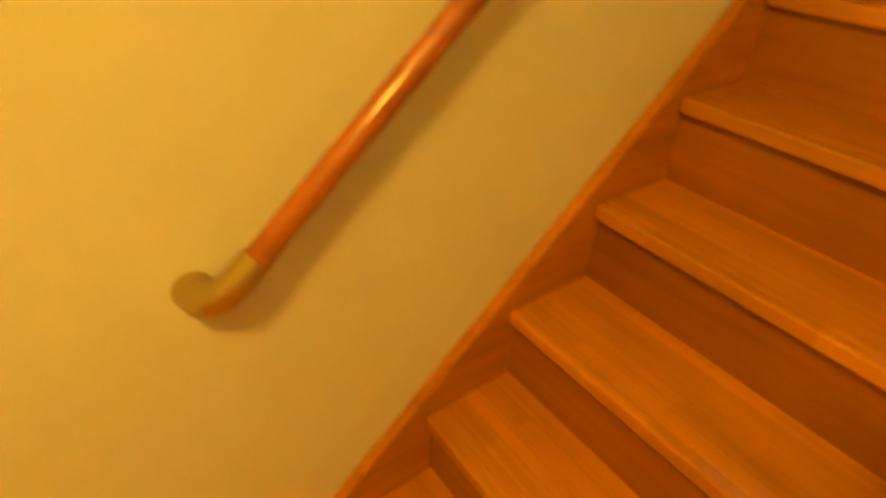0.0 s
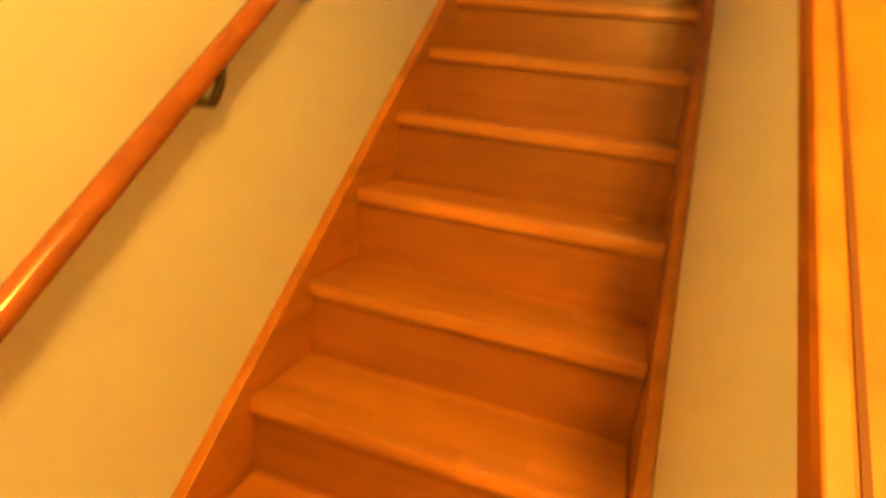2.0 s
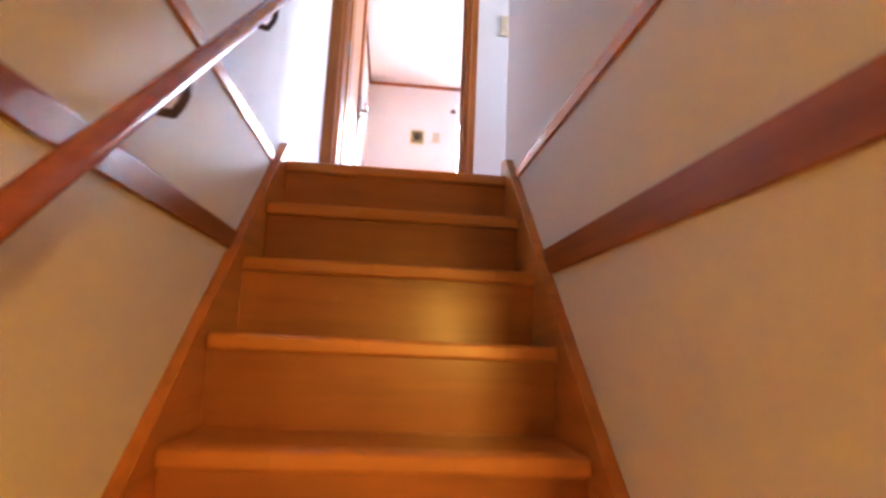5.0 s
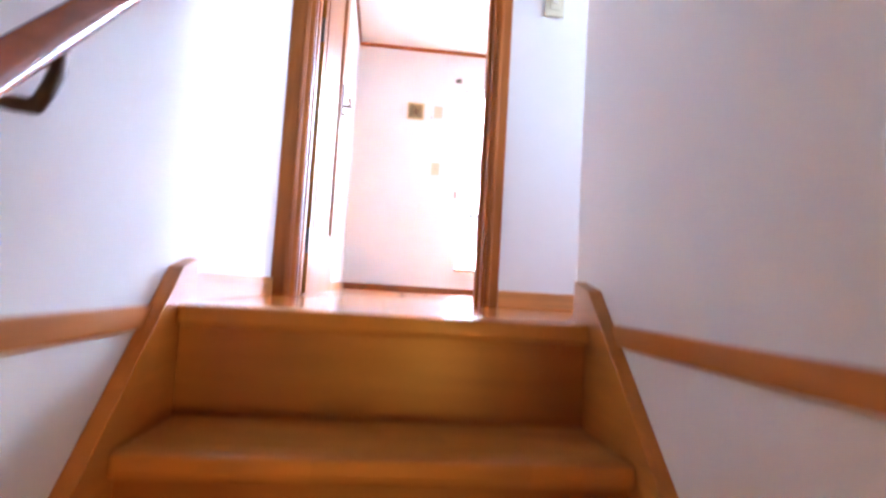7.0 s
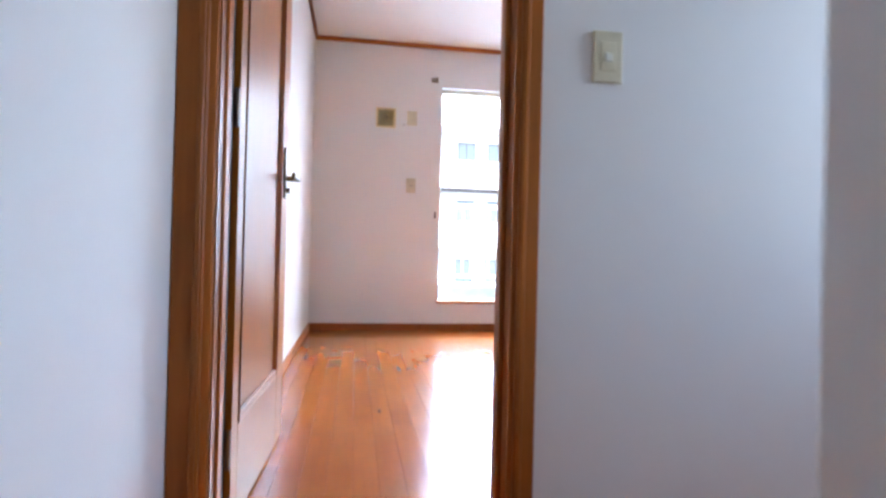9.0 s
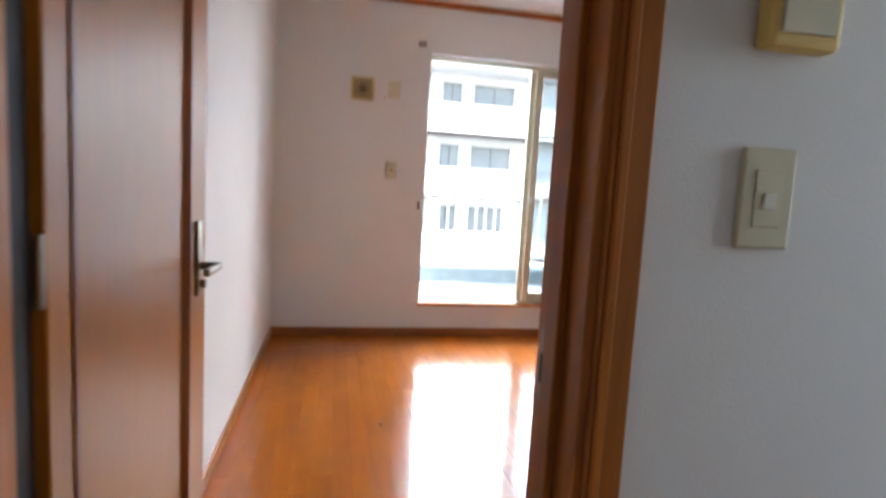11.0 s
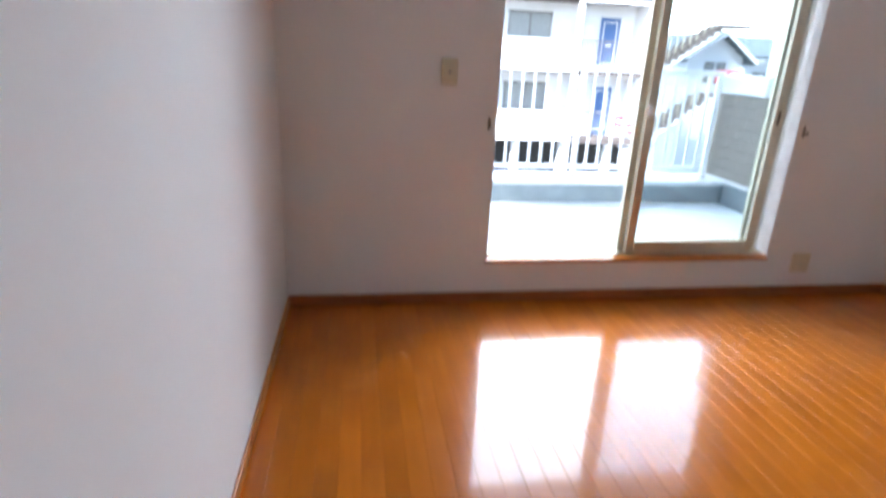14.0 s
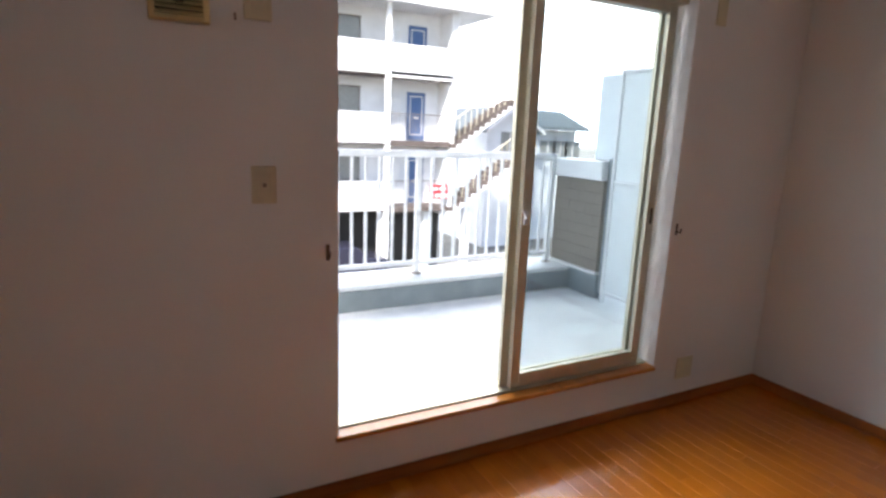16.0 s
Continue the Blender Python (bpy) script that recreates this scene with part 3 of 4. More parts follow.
part("plate", box(2.545, 2.615, E0 - 0.008, E0 - 0.0005, F + 1.985, F + 2.11, bev=0.003), CREAM, t)

vent = thing("wall_vent", (0.205, E0, F + 1.73), "square yellowed-cream louvred ventilation grille", "vent")
part("frame", prism(bmesh.new(), [(0.122, F + 1.725), (0.287, F + 1.725), (0.287, F + 1.89), (0.122, F + 1.89)], E0 - 0.012, E0 - 0.0005, "y", 0.003), VENTC, vent)
rimz0, rimz1 = F + 1.742, F + 1.873
for a in ((0.122, 0.140, F + 1.725, F + 1.89), (0.269, 0.287, F + 1.725, F + 1.89), (0.140, 0.269, F + 1.725, rimz0), (0.140, 0.269, rimz1, F + 1.89)):
    part("rim", box(a[0], a[1], E0 - 0.028, E0 - 0.012, a[2], a[3], bev=0.003), VENTC, vent)
part("opening", box(0.140, 0.269, E0 - 0.0135, E0 - 0.012, rimz0, rimz1), DARK, vent, "dark opening behind the slats")
for i in range(9):
    z = rimz0 + 0.008 + i * 0.0142
    part("slat", prism(bmesh.new(), [(E0 - 0.026, z - 0.005), (E0 - 0.024, z - 0.006), (E0 - 0.0138, z + 0.003), (E0 - 0.0138, z + 0.005)], 0.140, 0.269, "x"), VENTC, vent)
hub = bmesh.new()
tube(hub, (0.2045, E0 - 0.0225, F + 1.8075), (0.2045, E0 - 0.0137, F + 1.8075), 0.032, 24)
part("fan_hub", hub, BRONZE, vent, "dark round fan hub behind the slats")
hk = bmesh.new()
tube(hk, (0.360, E0 - 0.0005, F + 1.765), (0.360, E0 - 0.012, F + 1.765), 0.004, 10)
tube(hk, (0.360, E0 - 0.012, F + 1.769), (0.360, E0 - 0.012, F + 1.752), 0.003, 10)
ball(hk, (0.360, E0 - 0.013, F + 1.751), 0.0045, 10)
tagged(new("screw_hook", finish("screw_hook", hk, NICKEL, True)), "small grey metal screw hook beside the high socket", "hook")
for x in (0.648, 2.455):
    h = thing("curtain_hook", (x, E0, F + 0.995), "small dark curtain tieback hook beside the window", "hook", "curtain hooks")
    part("back", box(x - 0.007, x + 0.007, E0 - 0.004, E0 - 0.0005, F + 0.965, F + 1.025, bev=0.0015), BRONZE, h)
    hk = bmesh.new()
    tube(hk, (x, E0 - 0.004, F + 0.985), (x, E0 - 0.028, F + 0.982), 0.004, 8)
    tube(hk, (x, E0 - 0.028, F + 0.980), (x, E0 - 0.030, F + 1.003), 0.004, 8)
    part("hook", hk, BRONZE, h, smooth=True)
for x in (0.62, 2.46):
    c = thing("curtain_bracket", (x, E0, F + 2.155), "small grey metal curtain rail bracket", "bracket", "curtain brackets")
    part("plate", box(x - 0.03, x + 0.03, E0 - 0.006, E0 - 0.0005, F + 2.14, F + 2.18, bev=0.001), NICKEL, c)
    part("arm", box(x - 0.008, x + 0.008, E0 - 0.09, E0 - 0.006, F + 2.150, F + 2.160, bev=0.001), NICKEL, c)

# ---- balcony window ----
win = thing("window_1", (1.54, E0 + 0.07, WZ0), "half-open sliding balcony window in a champagne aluminium frame", "window", kind="structure")
part("window_sill", box(WX0 - 0.012, WX1 + 0.002, E0 - 0.014, E0 + 0.052, WZ0 - 0.0215, WZ0, bev=0.003), SILL_W, win, "orange-brown wooden sill")
fy0, fy1 = E0 + 0.053, E1
part("frame_bottom", box(WX0, WX1, fy0, fy1 + 0.02, WZ0 - 0.0215, WZ0 + 0.008, bev=0.002), ALU, win)
part("frame_top", box(WX0, WX1, fy0, fy1 + 0.02, WZ1 - 0.035, WZ1, bev=0.002), ALU, win)
part("frame_left", box(WX0, WX0 + 0.012, fy0, fy1 + 0.02, WZ0 + 0.008, WZ1 - 0.035, bev=0.001), ALU, win)
part("frame_right", box(WX1 - 0.055, WX1, fy0 + 0.070, fy1 + 0.02, WZ0 + 0.008, WZ1 - 0.035, bev=0.002), ALU, win)
part("reveal_right", box(WX1 - 0.004, WX1 - 0.0005, E0 - 0.003, fy0 + 0.069, WZ0 + 0.009, WZ1 - 0.001), ALU_W, win)
part("reveal_top", box(WX0, WX1 - 0.005, E0 - 0.003, fy0, WZ1 - 0.004, WZ1 - 0.0005), ALU_W, win)
for i in range(2):
    y = fy0 + 0.004 + i * 0.036
    x0, x1 = (1.530, 2.350) if i == 0 else (1.495, 2.338)
    z0, z1 = WZ0 + 0.010, WZ1 - 0.038
    sash = part("sash", box(x0, x0 + 0.052, y, y + 0.028, z0, z1, bev=0.003), ALU, win)
    part("stile", box(x1 - 0.05, x1, y, y + 0.028, z0, z1, bev=0.003), ALU, sash)
    part("bottom_rail", box(x0 + 0.052, x1 - 0.05, y, y + 0.028, z0, z0 + 0.072, bev=0.003), ALU, sash)
    part("top_rail", box(x0 + 0.052, x1 - 0.05, y, y + 0.028, z1 - 0.045, z1, bev=0.003), ALU, sash)
    g = part("pane", box(x0 + 0.050, x1 - 0.048, y + 0.012, y + 0.016, z0 + 0.070, z1 - 0.043), GLASS, sash, "clear window glass")
    g.visible_shadow = False
    if i == 0:
        lk = part("crescent_lock", box(x0 + 0.008, x0 + 0.030, y - 0.012, y - 0.0005, F + 1.05, F + 1.11, bev=0.004, seg=2), ALU_W, sash)
        part("latch", tube(bmesh.new(), (x0 + 0.019, y - 0.018, F + 1.08), (x0 - 0.006, y - 0.018, F + 1.115), 0.006, 10), ALU_W, lk)
        part("finger_pull", box(x1 - 0.034, x1 - 0.018, y - 0.006, y - 0.0005, F + 1.02, F + 1.10, bev=0.002), BRONZE, sash)

# ---- crumbs on the floor ----
for x, y, mat, lab in ((0.093, 2.042, DARK, "tiny dark speck of dirt on the floor"), (0.411, 1.936, CREAM, "tiny pale crumb on the floor"), (0.285, 2.855, DARK, "tiny dark speck of dirt on the floor")):
    bm = bmesh.new()
    bmesh.ops.create_icosphere(bm, subdivisions=1, radius=0.007, matrix=Matrix.Translation((x, y, F + 0.005)))
    for v in bm.verts:
        v.co += Vector((random.uniform(-1, 1), random.uniform(-1, 1), 0)) * 0.0025
    tagged(new("crumb", finish("crumb", bm, mat)), lab, "crumb", "crumbs on the floor")

# ---- balcony ----
BF = F + 0.10
KY = 6.30
structure("balcony_floor", box(-2.5, 3.9, E1, KY + 0.4, BF - 0.16, BF), CONC, "pale grey coated balcony floor", "balcony floor")
structure("balcony_kerb", box(-2.5, 3.5, KY, KY + 0.38, BF - 0.05, F + 0.265, bev=0.008), KERB, "grey coated balcony upstand", "kerb")
structure("balcony_kerb_cap", box(-2.5, 3.5, KY - 0.015, KY + 0.40, F + 0.266, F + 0.30, bev=0.006), CAPW, "white metal cap on the balcony upstand", "coping")
structure("wall_outside", box(-2.5, -0.532, E1 - 0.1, E1, GROUND, CEIL), FACADE, "outer wall of the house beside the window", "wall")

structure("eave", box(-2.5, 4.6, E1, 5.80, F + 2.583, F + 2.74, bev=0.004), FACADE, "white eave over the balcony", "eave")
rail = thing("balcony_railing", (1.5, KY + 0.2, F + 0.30), "white aluminium balcony railing with upright bars", "railing")
RY = KY + 0.2
part("top_rail", box(-2.5, 3.30, RY - 0.03, RY + 0.03, F + 1.235, F + 1.285, bev=0.006, seg=2), ALU_W, rail)
part("bottom_rail", box(-2.5, 3.30, RY - 0.018, RY + 0.018, F + 0.375, F + 0.41, bev=0.004), ALU_W, rail)
for x in (-1.55, 0.20, 1.955, 3.27):
    part("post", box(x - 0.022, x + 0.022, RY - 0.02, RY + 0.02, F + 0.312, F + 1.235, bev=0.003), ALU_W, rail)
    part("foot", box(x - 0.035, x + 0.035, RY - 0.032, RY + 0.032, F + 0.3005, F + 0.312, bev=0.002), NICKEL, rail)
for i in range(52):
    x = -2.44 + i * 0.110
    if min(abs(x - q) for q in (-1.55, 0.20, 1.955, 3.27)) > 0.04:
        part("bar", box(x - 0.0085, x + 0.0085, RY - 0.012, RY + 0.012, F + 0.41, F + 1.235), ALU_W, rail)

side = structure("balcony_side_wall", box(3.34, 3.46, 5.90, 6.50, F + 0.34, F + 1.09), SIDING, "low balcony side wall faced with beige blocks", "parapet")
structure("side_wall_foot", box(3.36, 3.46, 5.92, 6.28, BF, F + 0.335), KERB, "grey foot under the balcony side wall", "plinth")
structure("side_wall_drip", box(3.305, 3.48, 5.90, 6.50, F + 0.315, F + 0.3395, bev=0.003), ALU_W, "white drip edge under the side wall", "trim")
structure("side_wall_coping", box(3.29, 3.50, 5.90, 6.50, F + 1.095, F + 1.25, bev=0.006), ALU_W, "white metal coping on the side wall", "coping")
structure("side_wall_end", box(3.35, 3.47, 5.862, 5.897, F + 0.16, F + 1.28, bev=0.004), KERB, "blue-grey end post of the side wall", "post")
part_screen = thing("partition_screen", (3.36, 5.15, BF), "white framed balcony partition board", "screen")
py0, py1, pz0, pz1 = 4.62, 5.84, F + 0.17, F + 1.95
for nm, y0, y1, z0, z1 in (("frame_post", py0, py0 + 0.03, BF, pz1), ("frame_post", py1 - 0.03, py1, BF, pz1), ("frame_rail", py0 + 0.03, py1 - 0.03, pz0, pz0 + 0.03), ("frame_rail", py0 + 0.03, py1 - 0.03, F + 1.08, F + 1.11), ("frame_rail", py0 + 0.03, py1 - 0.03, pz1 - 0.03, pz1)):
    part(nm, box(3.33, 3.37, y0, y1, z0, z1, bev=0.003), ALU_W, part_screen)
for z0, z1 in ((pz0 + 0.03, F + 1.08), (F + 1.11, pz1 - 0.03)):
    part("board", box(3.345, 3.357, py0 + 0.03, py1 - 0.03, z0, z1), PANEL, part_screen)
st = part("notice", box(3.342, 3.3448, 5.22, 5.52, F + 0.80, F + 0.95), WHITE, part_screen, "pale notice with unreadable grey lines")
for i in range(3):
    part("text_line", box(3.3405, 3.3418, 5.25, 5.49 - 0.06 * (i % 2), F + 0.905 - i * 0.04, F + 0.922 - i * 0.04), NICKEL, st)

structure("screen_beyond", box(3.52, 3.56, 5.80, 6.25, F + 1.255, F + 1.95, bev=0.003), PANEL, "white board standing behind the side wall", "screen")

# ---- street and far buildings ----
SKYW, nt, b = nodes_of("hazy_sky", 1.0, (0.0, 0.0, 0.0))
b.inputs["Emission Color"].default_value = (0.90, 0.95, 1.0, 1)
b.inputs["Emission Strength"].default_value = 4.2
b.inputs["Specular IOR Level"].default_value = 0.0
structure("backdrop", box(-420, 420, 260, 262, GROUND - 5, 330), SKYW, "bright hazy white sky in the distance", "sky")

structure("ground", box(-400, 400, 4.7, 900, GROUND - 0.3, GROUND), EARTH, "grey ground reaching to the horizon", "ground")
structure("road", box(-60, 60, 9.0, 19.0, GROUND + 0.002, GROUND + 0.03), ASPHALT, "grey asphalt parking yard", "road")
structure("wall_below", box(-2.5, 4.6, E1 + 0.02, 6.6, GROUND, BF - 0.17), FACADE, "rendered wall under the balcony", "wall")

BY = 23.95
apt = thing("apartment_building", (4, BY, GROUND), "white three-storey apartment block with open galleries and blue doors", "building")
LV = [F - 1.75, F + 0.99, F + 3.69]        # gallery floors
GD = 1.2                                    # gallery depth
bm = bmesh.new()
bx(bm, -16, 11.75, BY + GD, BY + 9, GROUND, F + 7.2)
part("back_wall", bm, FACADE_IN, apt)
part("end_wall", box(11.45, 11.75, BY, BY + GD, GROUND + 2.4, F + 7.2), FACADE, apt)
part("roof_slab", box(-16.2, 13.4, BY - 0.5, BY + 9.2, F + 6.25, F + 7.3), FACADE, apt)
for i, z in enumerate(LV):
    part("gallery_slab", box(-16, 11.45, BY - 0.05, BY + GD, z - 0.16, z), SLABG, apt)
    part("parapet", box(-16, 8.5 if i < 2 else 11.45, BY - 0.1, BY + 0.05, z - (0.1 if i else 0.1), z + 1.10), FACADE, apt)
    part("slab_edge", box(8.5, 11.45, BY - 0.1, BY - 0.055, z - 0.2, z + 0.02), SLABG if i < 2 else FACADE, apt)
    if i < 2:
        rl = part("gallery_rail", box(8.6, 11.45, BY - 0.06, BY - 0.02, z + 1.08, z + 1.12), RAILB, apt)
        for j in range(24):
            x = 8.66 + j * 0.12
            part("bar", box(x - 0.008, x + 0.008, BY - 0.05, BY - 0.03, z + 0.02, z + 1.08), RAILB, rl)
for x in (-14.0, -8.5, -3.0, 2.6, 8.6):
    part("column", box(x - 0.085, x + 0.085, BY - 0.16, BY + 0.06, GROUND, F + 6.3), FACADE, apt)
for i, z in enumerate(LV):
    for ux in (9.98, 1.4, -0.85, -9.15):
        d = part("door", box(ux, ux + 0.85, BY + GD - 0.04, BY + GD - 0.001, z + 0.02, z + 2.05), BLUE, apt, "blue flat door with a pale frame")
        for a in ((ux + 0.12, ux + 0.73, 1.86, 1.90), (ux + 0.12, ux + 0.73, 0.25, 0.29), (ux + 0.12, ux + 0.16, 0.29, 1.86), (ux + 0.69, ux + 0.73, 0.29, 1.86)):
            part("door_line", box(a[0], a[1], BY + GD - 0.05, BY + GD - 0.041, z + a[2], z + a[3]), WHITE, d)
        part("letter_slot", box(ux + 0.3, ux + 0.55, BY + GD - 0.05, BY + GD - 0.041, z + 0.95, z + 1.03), WHITE, d)
        part("meter_box", box(ux - 0.75, ux - 0.35, BY + GD - 0.16, BY + GD - 0.001, z + 1.1, z + 1.75), FACADE, apt)
    for wx0, wx1 in ((6.05, 7.83), (4.61, 5.39), (-6.25, -4.45), (-1.55, -1.05)):
        w = part("window", box(wx0, wx1, BY + GD - 0.03, BY + GD - 0.001, z + 1.08, z + 2.10), WINGREY, apt)
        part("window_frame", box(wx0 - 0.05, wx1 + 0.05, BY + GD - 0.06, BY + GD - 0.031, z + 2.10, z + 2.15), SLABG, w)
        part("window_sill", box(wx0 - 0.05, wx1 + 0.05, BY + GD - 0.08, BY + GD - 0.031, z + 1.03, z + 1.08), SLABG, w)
        n = 2
        for j in range(n + 1):
            x = wx0 + (wx1 - wx0) * j / n
            part("mullion", box(x - 0.018, x + 0.018, BY + GD - 0.05, BY + GD - 0.031, z + 1.08, z + 2.10), SLABG, w)
    part("ceiling_light", box(10.9, 11.2, BY + 0.5, BY + 0.65, z + 2.46, z + 2.53), WHITE, apt)
# open parking under the block; a near-black sheet stands for its shade
part("parking_back", box(-16, 11.7, BY + GD - 0.02, BY + GD - 0.001, GROUND, F - 1.93), DARK, apt, "near-black sheet for the shade inside the open parking bay")
for j in range(14):
    x = -14 + j * 2.05
    part("parking_post", box(x - 0.15, x + 0.15, BY + 0.2, BY + 0.5, GROUND, F - 1.91), FACADE, apt)
# outside stair with two flights
for z0, x0, n in ((LV[1] - 0.1, 11.5, 11), (LV[0] - 0.1, 11.5, 11)):
    flight = part("stair_flight", prism(bmesh.new(), [(x0, z0 - 0.42), (x0 + n * 0.28, z0 - 0.42 + n * 0.19), (x0 + n * 0.28, z0 - 0.14 + n * 0.19), (x0, z0 - 0.14)], BY - 0.12, BY - 0.02, "y"), FACADE, apt)
    for j in range(n):
        part("step", box(x0 + j * 0.28, x0 + j * 0.28 + 0.3, BY - 0.13, BY + 0.95, z0 + j * 0.19 - 0.14, z0 + j * 0.19 + 0.05), SLABG, flight)
        part("baluster", box(x0 + j * 0.28 + 0.12, x0 + j * 0.28 + 0.15, BY - 0.10, BY - 0.07, z0 + j * 0.19 + 0.1, z0 + j * 0.19 + 1.0), ALU, flight)
    part("landing", box(x0 + n * 0.28, x0 + n * 0.28 + 1.3, BY - 0.13, BY + 0.95, z0 + n * 0.19 - 0.16, z0 + n * 0.19), SLABG, flight)
    part("stair_rail", prism(bmesh.new(), [(x0, z0 + 0.92), (x0 + n * 0.28, z0 + n * 0.19 + 0.92), (x0 + n * 0.28, z0 + n * 0.19 + 0.98), (x0, z0 + 0.98)], BY - 0.11, BY - 0.06, "y"), ALU, flight)


def sign(x0, x1, y, z0, z1, label):
    s = thing("sign", ((x0 + x1) / 2, y, z0), label, "sign")
    p = part("board", box(x0, x1, y - 0.02, y, z0, z1), RED, s)
    h = z1 - z0
    for r in range(2):
        for j in range(4):
            w = (x1 - x0) / 4.6
            xa = x0 + 0.08 + j * w * 1.08
            part("lettering", box(xa, xa + w * (0.55 + 0.3 * ((j + r) % 2)), y - 0.026, y - 0.0205, z0 + h * (0.14 + 0.44 * r), z0 + h * (0.36 + 0.44 * r)), WHITE, p)


sign(10.55, 11.42, BY - 0.12, F - 1.42, F - 0.80, "red sign with unreadable white lettering on the gallery rail")
sign(15.0, 16.1, BY + 0.3, F + 0.70, F + 1.2, "red sign with unreadable white lettering on a post")


def house(name, x0, x1, y0, y1, eave, ridge, label):
    h = thing(name, ((x0 + x1) / 2, y0, GROUND), label, "house")
    part("wall", box(x0, x1, y0, y1, GROUND, eave), FACADE_IN, h)
    ym = (y0 + y1) / 2
    r = part("roof", prism(bmesh.new(), [(y0 - 0.6, eave), (ym, ridge), (y1 + 0.6, eave), (y1 + 0.6, eave + 0.16), (ym, ridge + 0.18), (y0 - 0.6, eave + 0.16)], x0 - 0.5, x1 + 0.5, "x"), ROOF, h)
    n = int((x1 - x0 + 1) / 0.5)
    for j in range(n):
        x = x0 - 0.45 + j * 0.5
        part("roof_rib", prism(bmesh.new(), [(y0 - 0.6, eave + 0.165), (ym, ridge + 0.185), (ym, ridge + 0.23), (y0 - 0.6, eave + 0.21)], x, x + 0.09, "x"), ROOF, r)
    for j in range(3):
        x = x0 + (x1 - x0) * (0.15 + 0.3 * j)
        w = part("window", box(x, x + 1.1, y0 - 0.04, y0 - 0.001, eave - 1.7, eave - 0.6), WINGREY, h)
        part("window_frame", box(x + 0.52, x + 0.58, y0 - 0.06, y0 - 0.041, eave - 1.7, eave - 0.6), ALU_W, w)


def gable_house(x0, x1, y0, y1, eave, ridge, label):
    h = thing("house", ((x0 + x1) / 2, y0, GROUND), label, "house")
    xm = (x0 + x1) / 2
    part("wall", prism(bmesh.new(), [(x0, GROUND), (x1, GROUND), (x1, eave), (xm, ridge), (x0, eave)], y0, y1, "y"), FACADE_IN, h)
    for s, xe in ((-1, x0), (1, x1)):
        drop = (ridge - eave) / (x1 - xm) * 0.4
        slab = [(xm, ridge + 0.01), (xe + s * 0.4, eave - drop + 0.01), (xe + s * 0.4, eave - drop + 0.16), (xm, ridge + 0.17)]
        roof = part("roof", prism(bmesh.new(), slab, y0 - 0.6, y1 + 0.4, "y"), ROOF, h)
        part("verge_board", prism(bmesh.new(), [(p, q - 0.03) for p, q in slab], y0 - 0.66, y0 - 0.605, "y"), FACADE, roof)
    w = part("window", box(xm - 0.55, xm + 0.55, y0 - 0.04, y0 - 0.001, eave - 1.2, eave - 0.2), WINGREY, h)
    part("window_frame", box(xm - 0.03, xm + 0.03, y0 - 0.06, y0 - 0.041, eave - 1.2, eave - 0.2), ALU_W, w)


gable_house(15.6, 18.4, 27.5, 33.0, F + 1.75, F + 2.75, "low house with a grey tiled gable roof")
house("house", 19.4, 22.4, 28.6, 33.0, F + 1.75, F + 2.75, "low house with a grey tiled roof behind the yard")
pole = thing("sign_post", (15.5, BY + 0.32, GROUND), "thin grey post carrying the red sign", "post")
part("shaft", tube(bmesh.new(), (15.5, BY + 0.34, GROUND), (15.5, BY + 0.34, F + 1.2), 0.035, 10), NICKEL, pole)

# parked car in the dark bay
car = thing("parked_car", (6.4, BY + 0.6, GROUND), "dark parked car under the apartment block", "car")
bm = bmesh.new()
prism(bm, [(4.6, GROUND + 0.3), (8.4, GROUND + 0.3), (8.4, GROUND + 0.85), (7.6, GROUND + 0.95), (7.1, GROUND + 1.42), (5.6, GROUND + 1.45), (5.0, GROUND + 0.98), (4.6, GROUND + 0.9)], BY - 0.9, BY + 0.7, "y", 0.06)
part("body", bm, CARDARK, car)
for x in (5.3, 7.6):
    for y in (BY - 0.92, BY + 0.52):
        w = part("wheel", tube(bmesh.new(), (x, y, GROUND + 0.31), (x, y + 0.2, GROUND + 0.31), 0.31, 18), DARK, car)
        part("rim", tube(bmesh.new(), (x, y - 0.01, GROUND + 0.31), (x, y + 0.21, GROUND + 0.31), 0.18, 14), NICKEL, w)


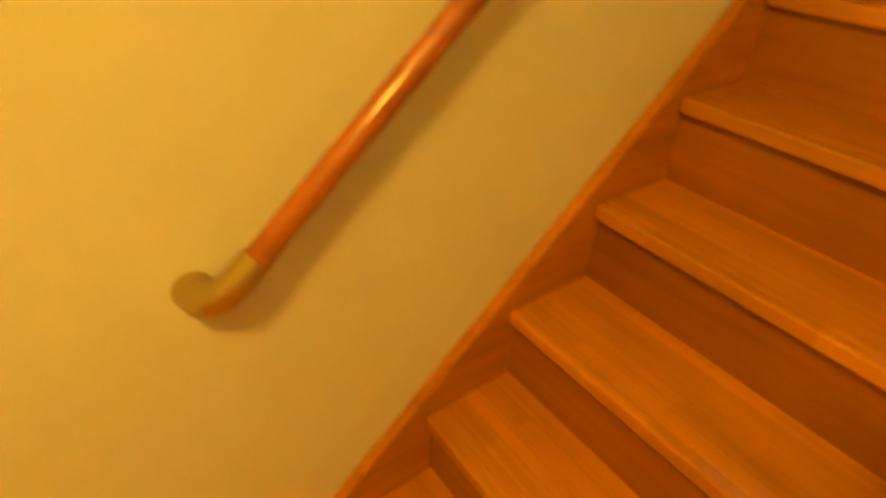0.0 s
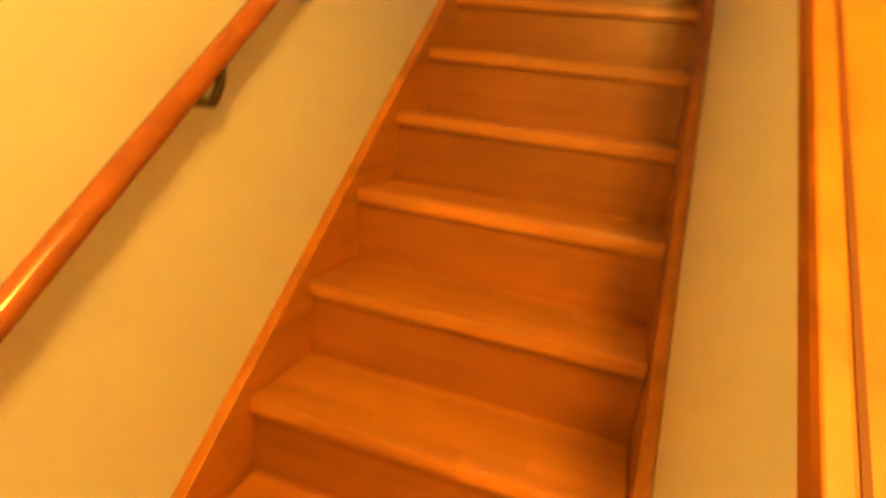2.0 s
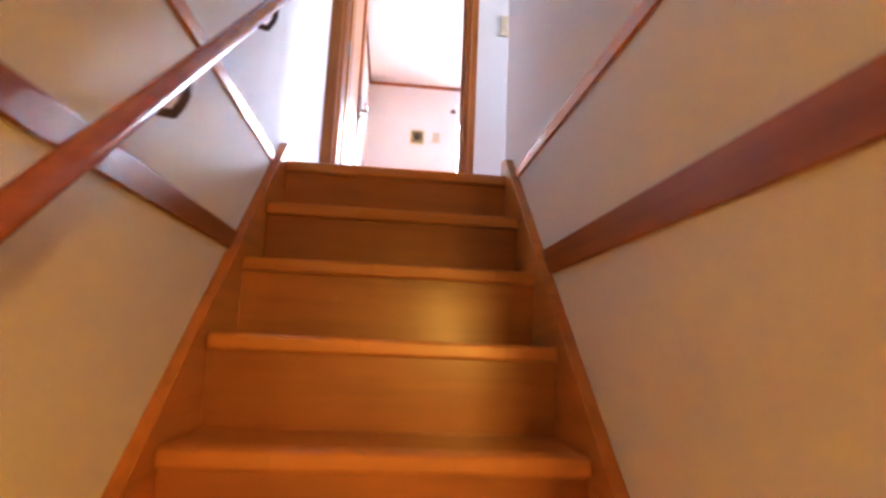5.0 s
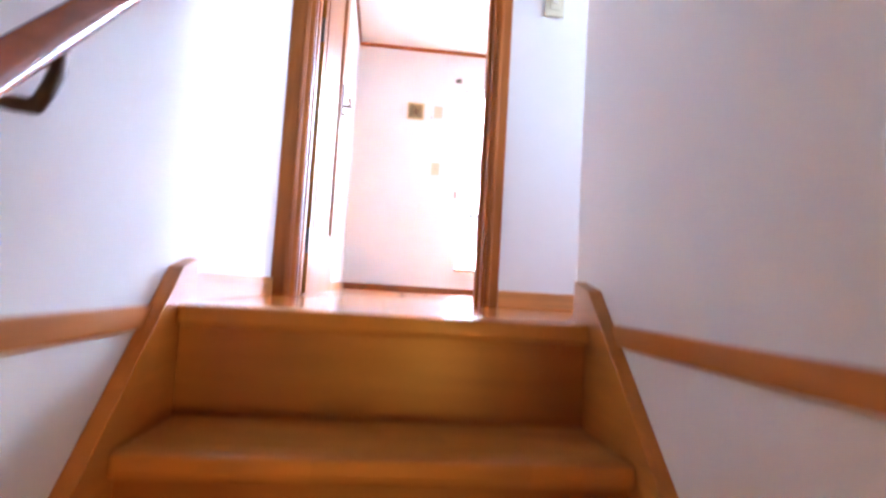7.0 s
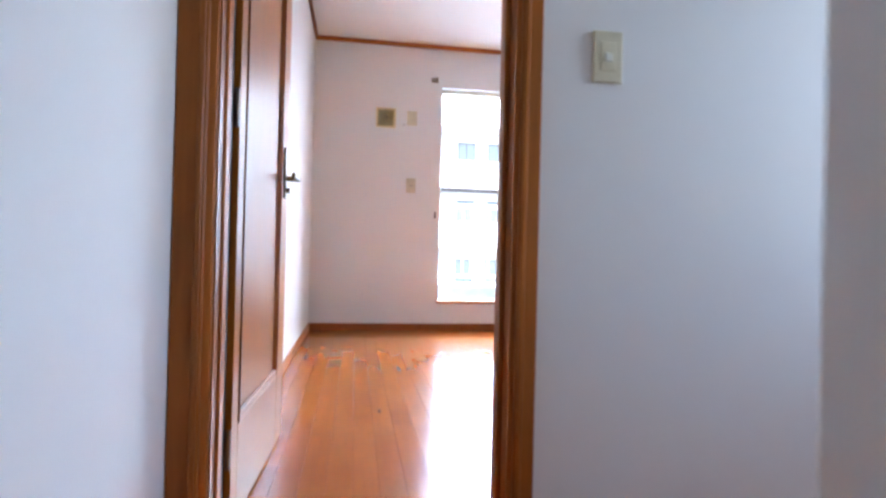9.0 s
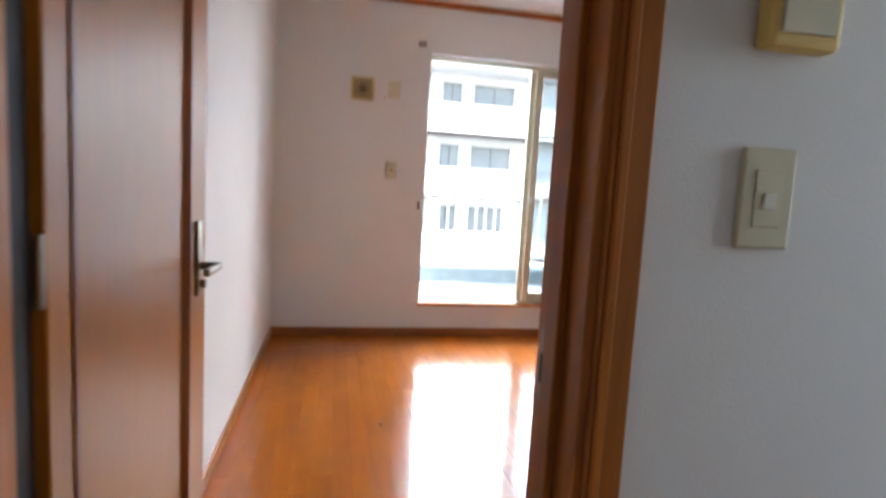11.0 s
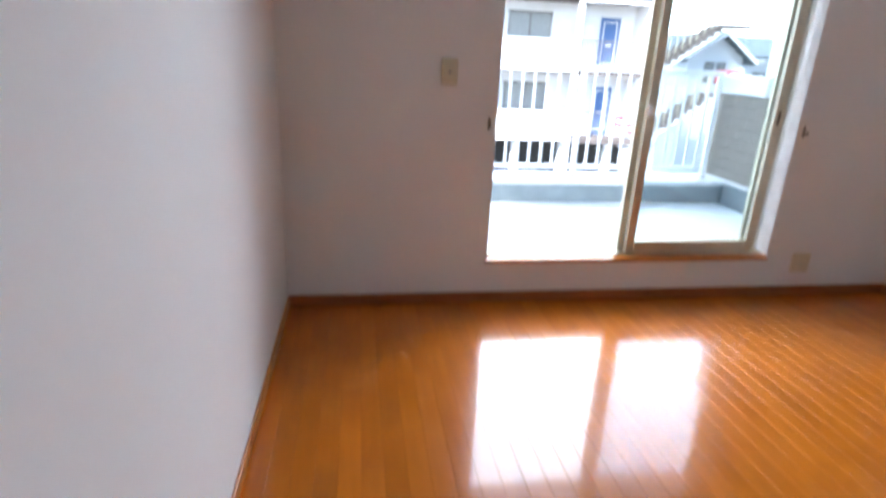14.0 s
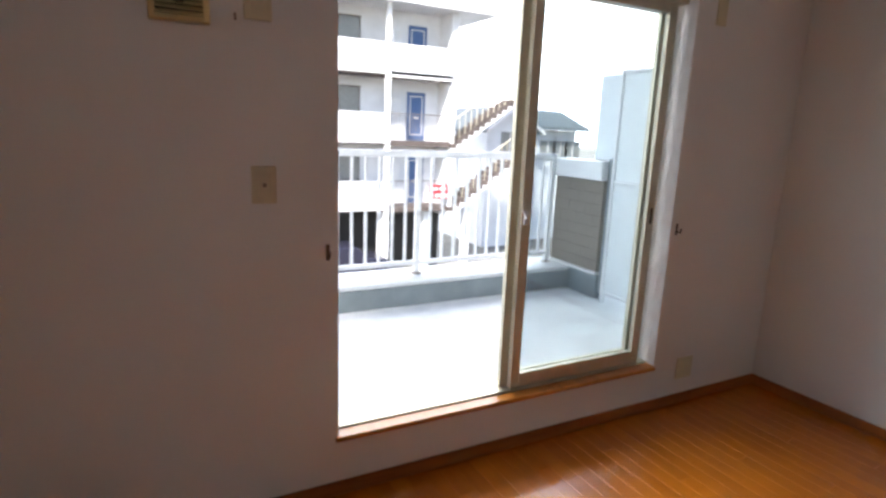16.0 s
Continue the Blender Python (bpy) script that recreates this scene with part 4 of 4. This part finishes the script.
# ---- floor planks, side wall blocks ----
def plank_mesh(w, l, c=0.0009, h=0.014):
    x, y = w / 2 - 0.0001, l / 2 - 0.0001
    v = [(-x, -y, -h), (x, -y, -h), (x, y, -h), (-x, y, -h), (-x, -y, -c), (x, -y, -c), (x, y, -c), (-x, y, -c),
         (-x + c, -y + c, 0), (x - c, -y + c, 0), (x - c, y - c, 0), (-x + c, y - c, 0)]
    f = [(8, 9, 10, 11)] + [(a, (a + 1) % 4, (a + 1) % 4 + 4, a + 4) for a in range(4)] + [(a + 4, (a + 1) % 4 + 4, (a + 1) % 4 + 8, a + 8) for a in range(4)]
    me = bpy.data.meshes.new("plank")
    me.from_pydata(v, [], f)
    me.materials.append(FLOOR)
    return me


PW = 0.0762
made = {}


def lay(parent, x0, x1, y0, y1, phase):
    n = int(math.ceil((x1 - x0) / PW))
    for i in range(n):
        w = min(PW, x1 - x0 - i * PW)
        if w < 0.012:
            continue
        y = y0
        first = 0.5 + ((i * 7 + phase) % 5) * 0.31
        while y < y1 - 0.01:
            l = min(first if y == y0 else 1.82, y1 - y)
            key = (round(w, 4), round(l, 3))
            if key not in made:
                made[key] = plank_mesh(*key)
            ob = new("plank", made[key])
            ob.location = (x0 + i * PW + w / 2, y + l / 2, F)
            ob.parent = parent
            y += l


lay(floor_hall, -WL, 2.1, 0.076, D0 + 0.06, 1)
lay(floor_room, -WL, RR, D0 + 0.06, E0, 3)

bh, bl = 0.0935, 0.20
block = bpy.data.meshes.new("block")
tmp = box(-0.016, 0.0, -bl / 2 + 0.0015, bl / 2 - 0.0015, -bh / 2 + 0.0015, bh / 2 - 0.0015, bev=0.002)
tmp.to_mesh(block)
tmp.free()
block.materials.append(SIDING)
half = bpy.data.meshes.new("block")
tmp = box(-0.016, 0.0, -bl / 4 + 0.0015, bl / 4 - 0.0015, -bh / 2 + 0.0015, bh / 2 - 0.0015, bev=0.002)
tmp.to_mesh(half)
tmp.free()
half.materials.append(SIDING)
for r in range(8):
    row = [(block, bl * (c + 0.5)) for c in range(3)] if r % 2 else [(half, bl * 0.25), (block, bl), (block, bl * 2), (half, bl * 2.75)]
    for mesh, dy in row:
        ob = new("block", mesh)
        ob.location = (3.34, 5.90 + dy, F + 0.34 + bh * (r + 0.5))
        ob.parent = side
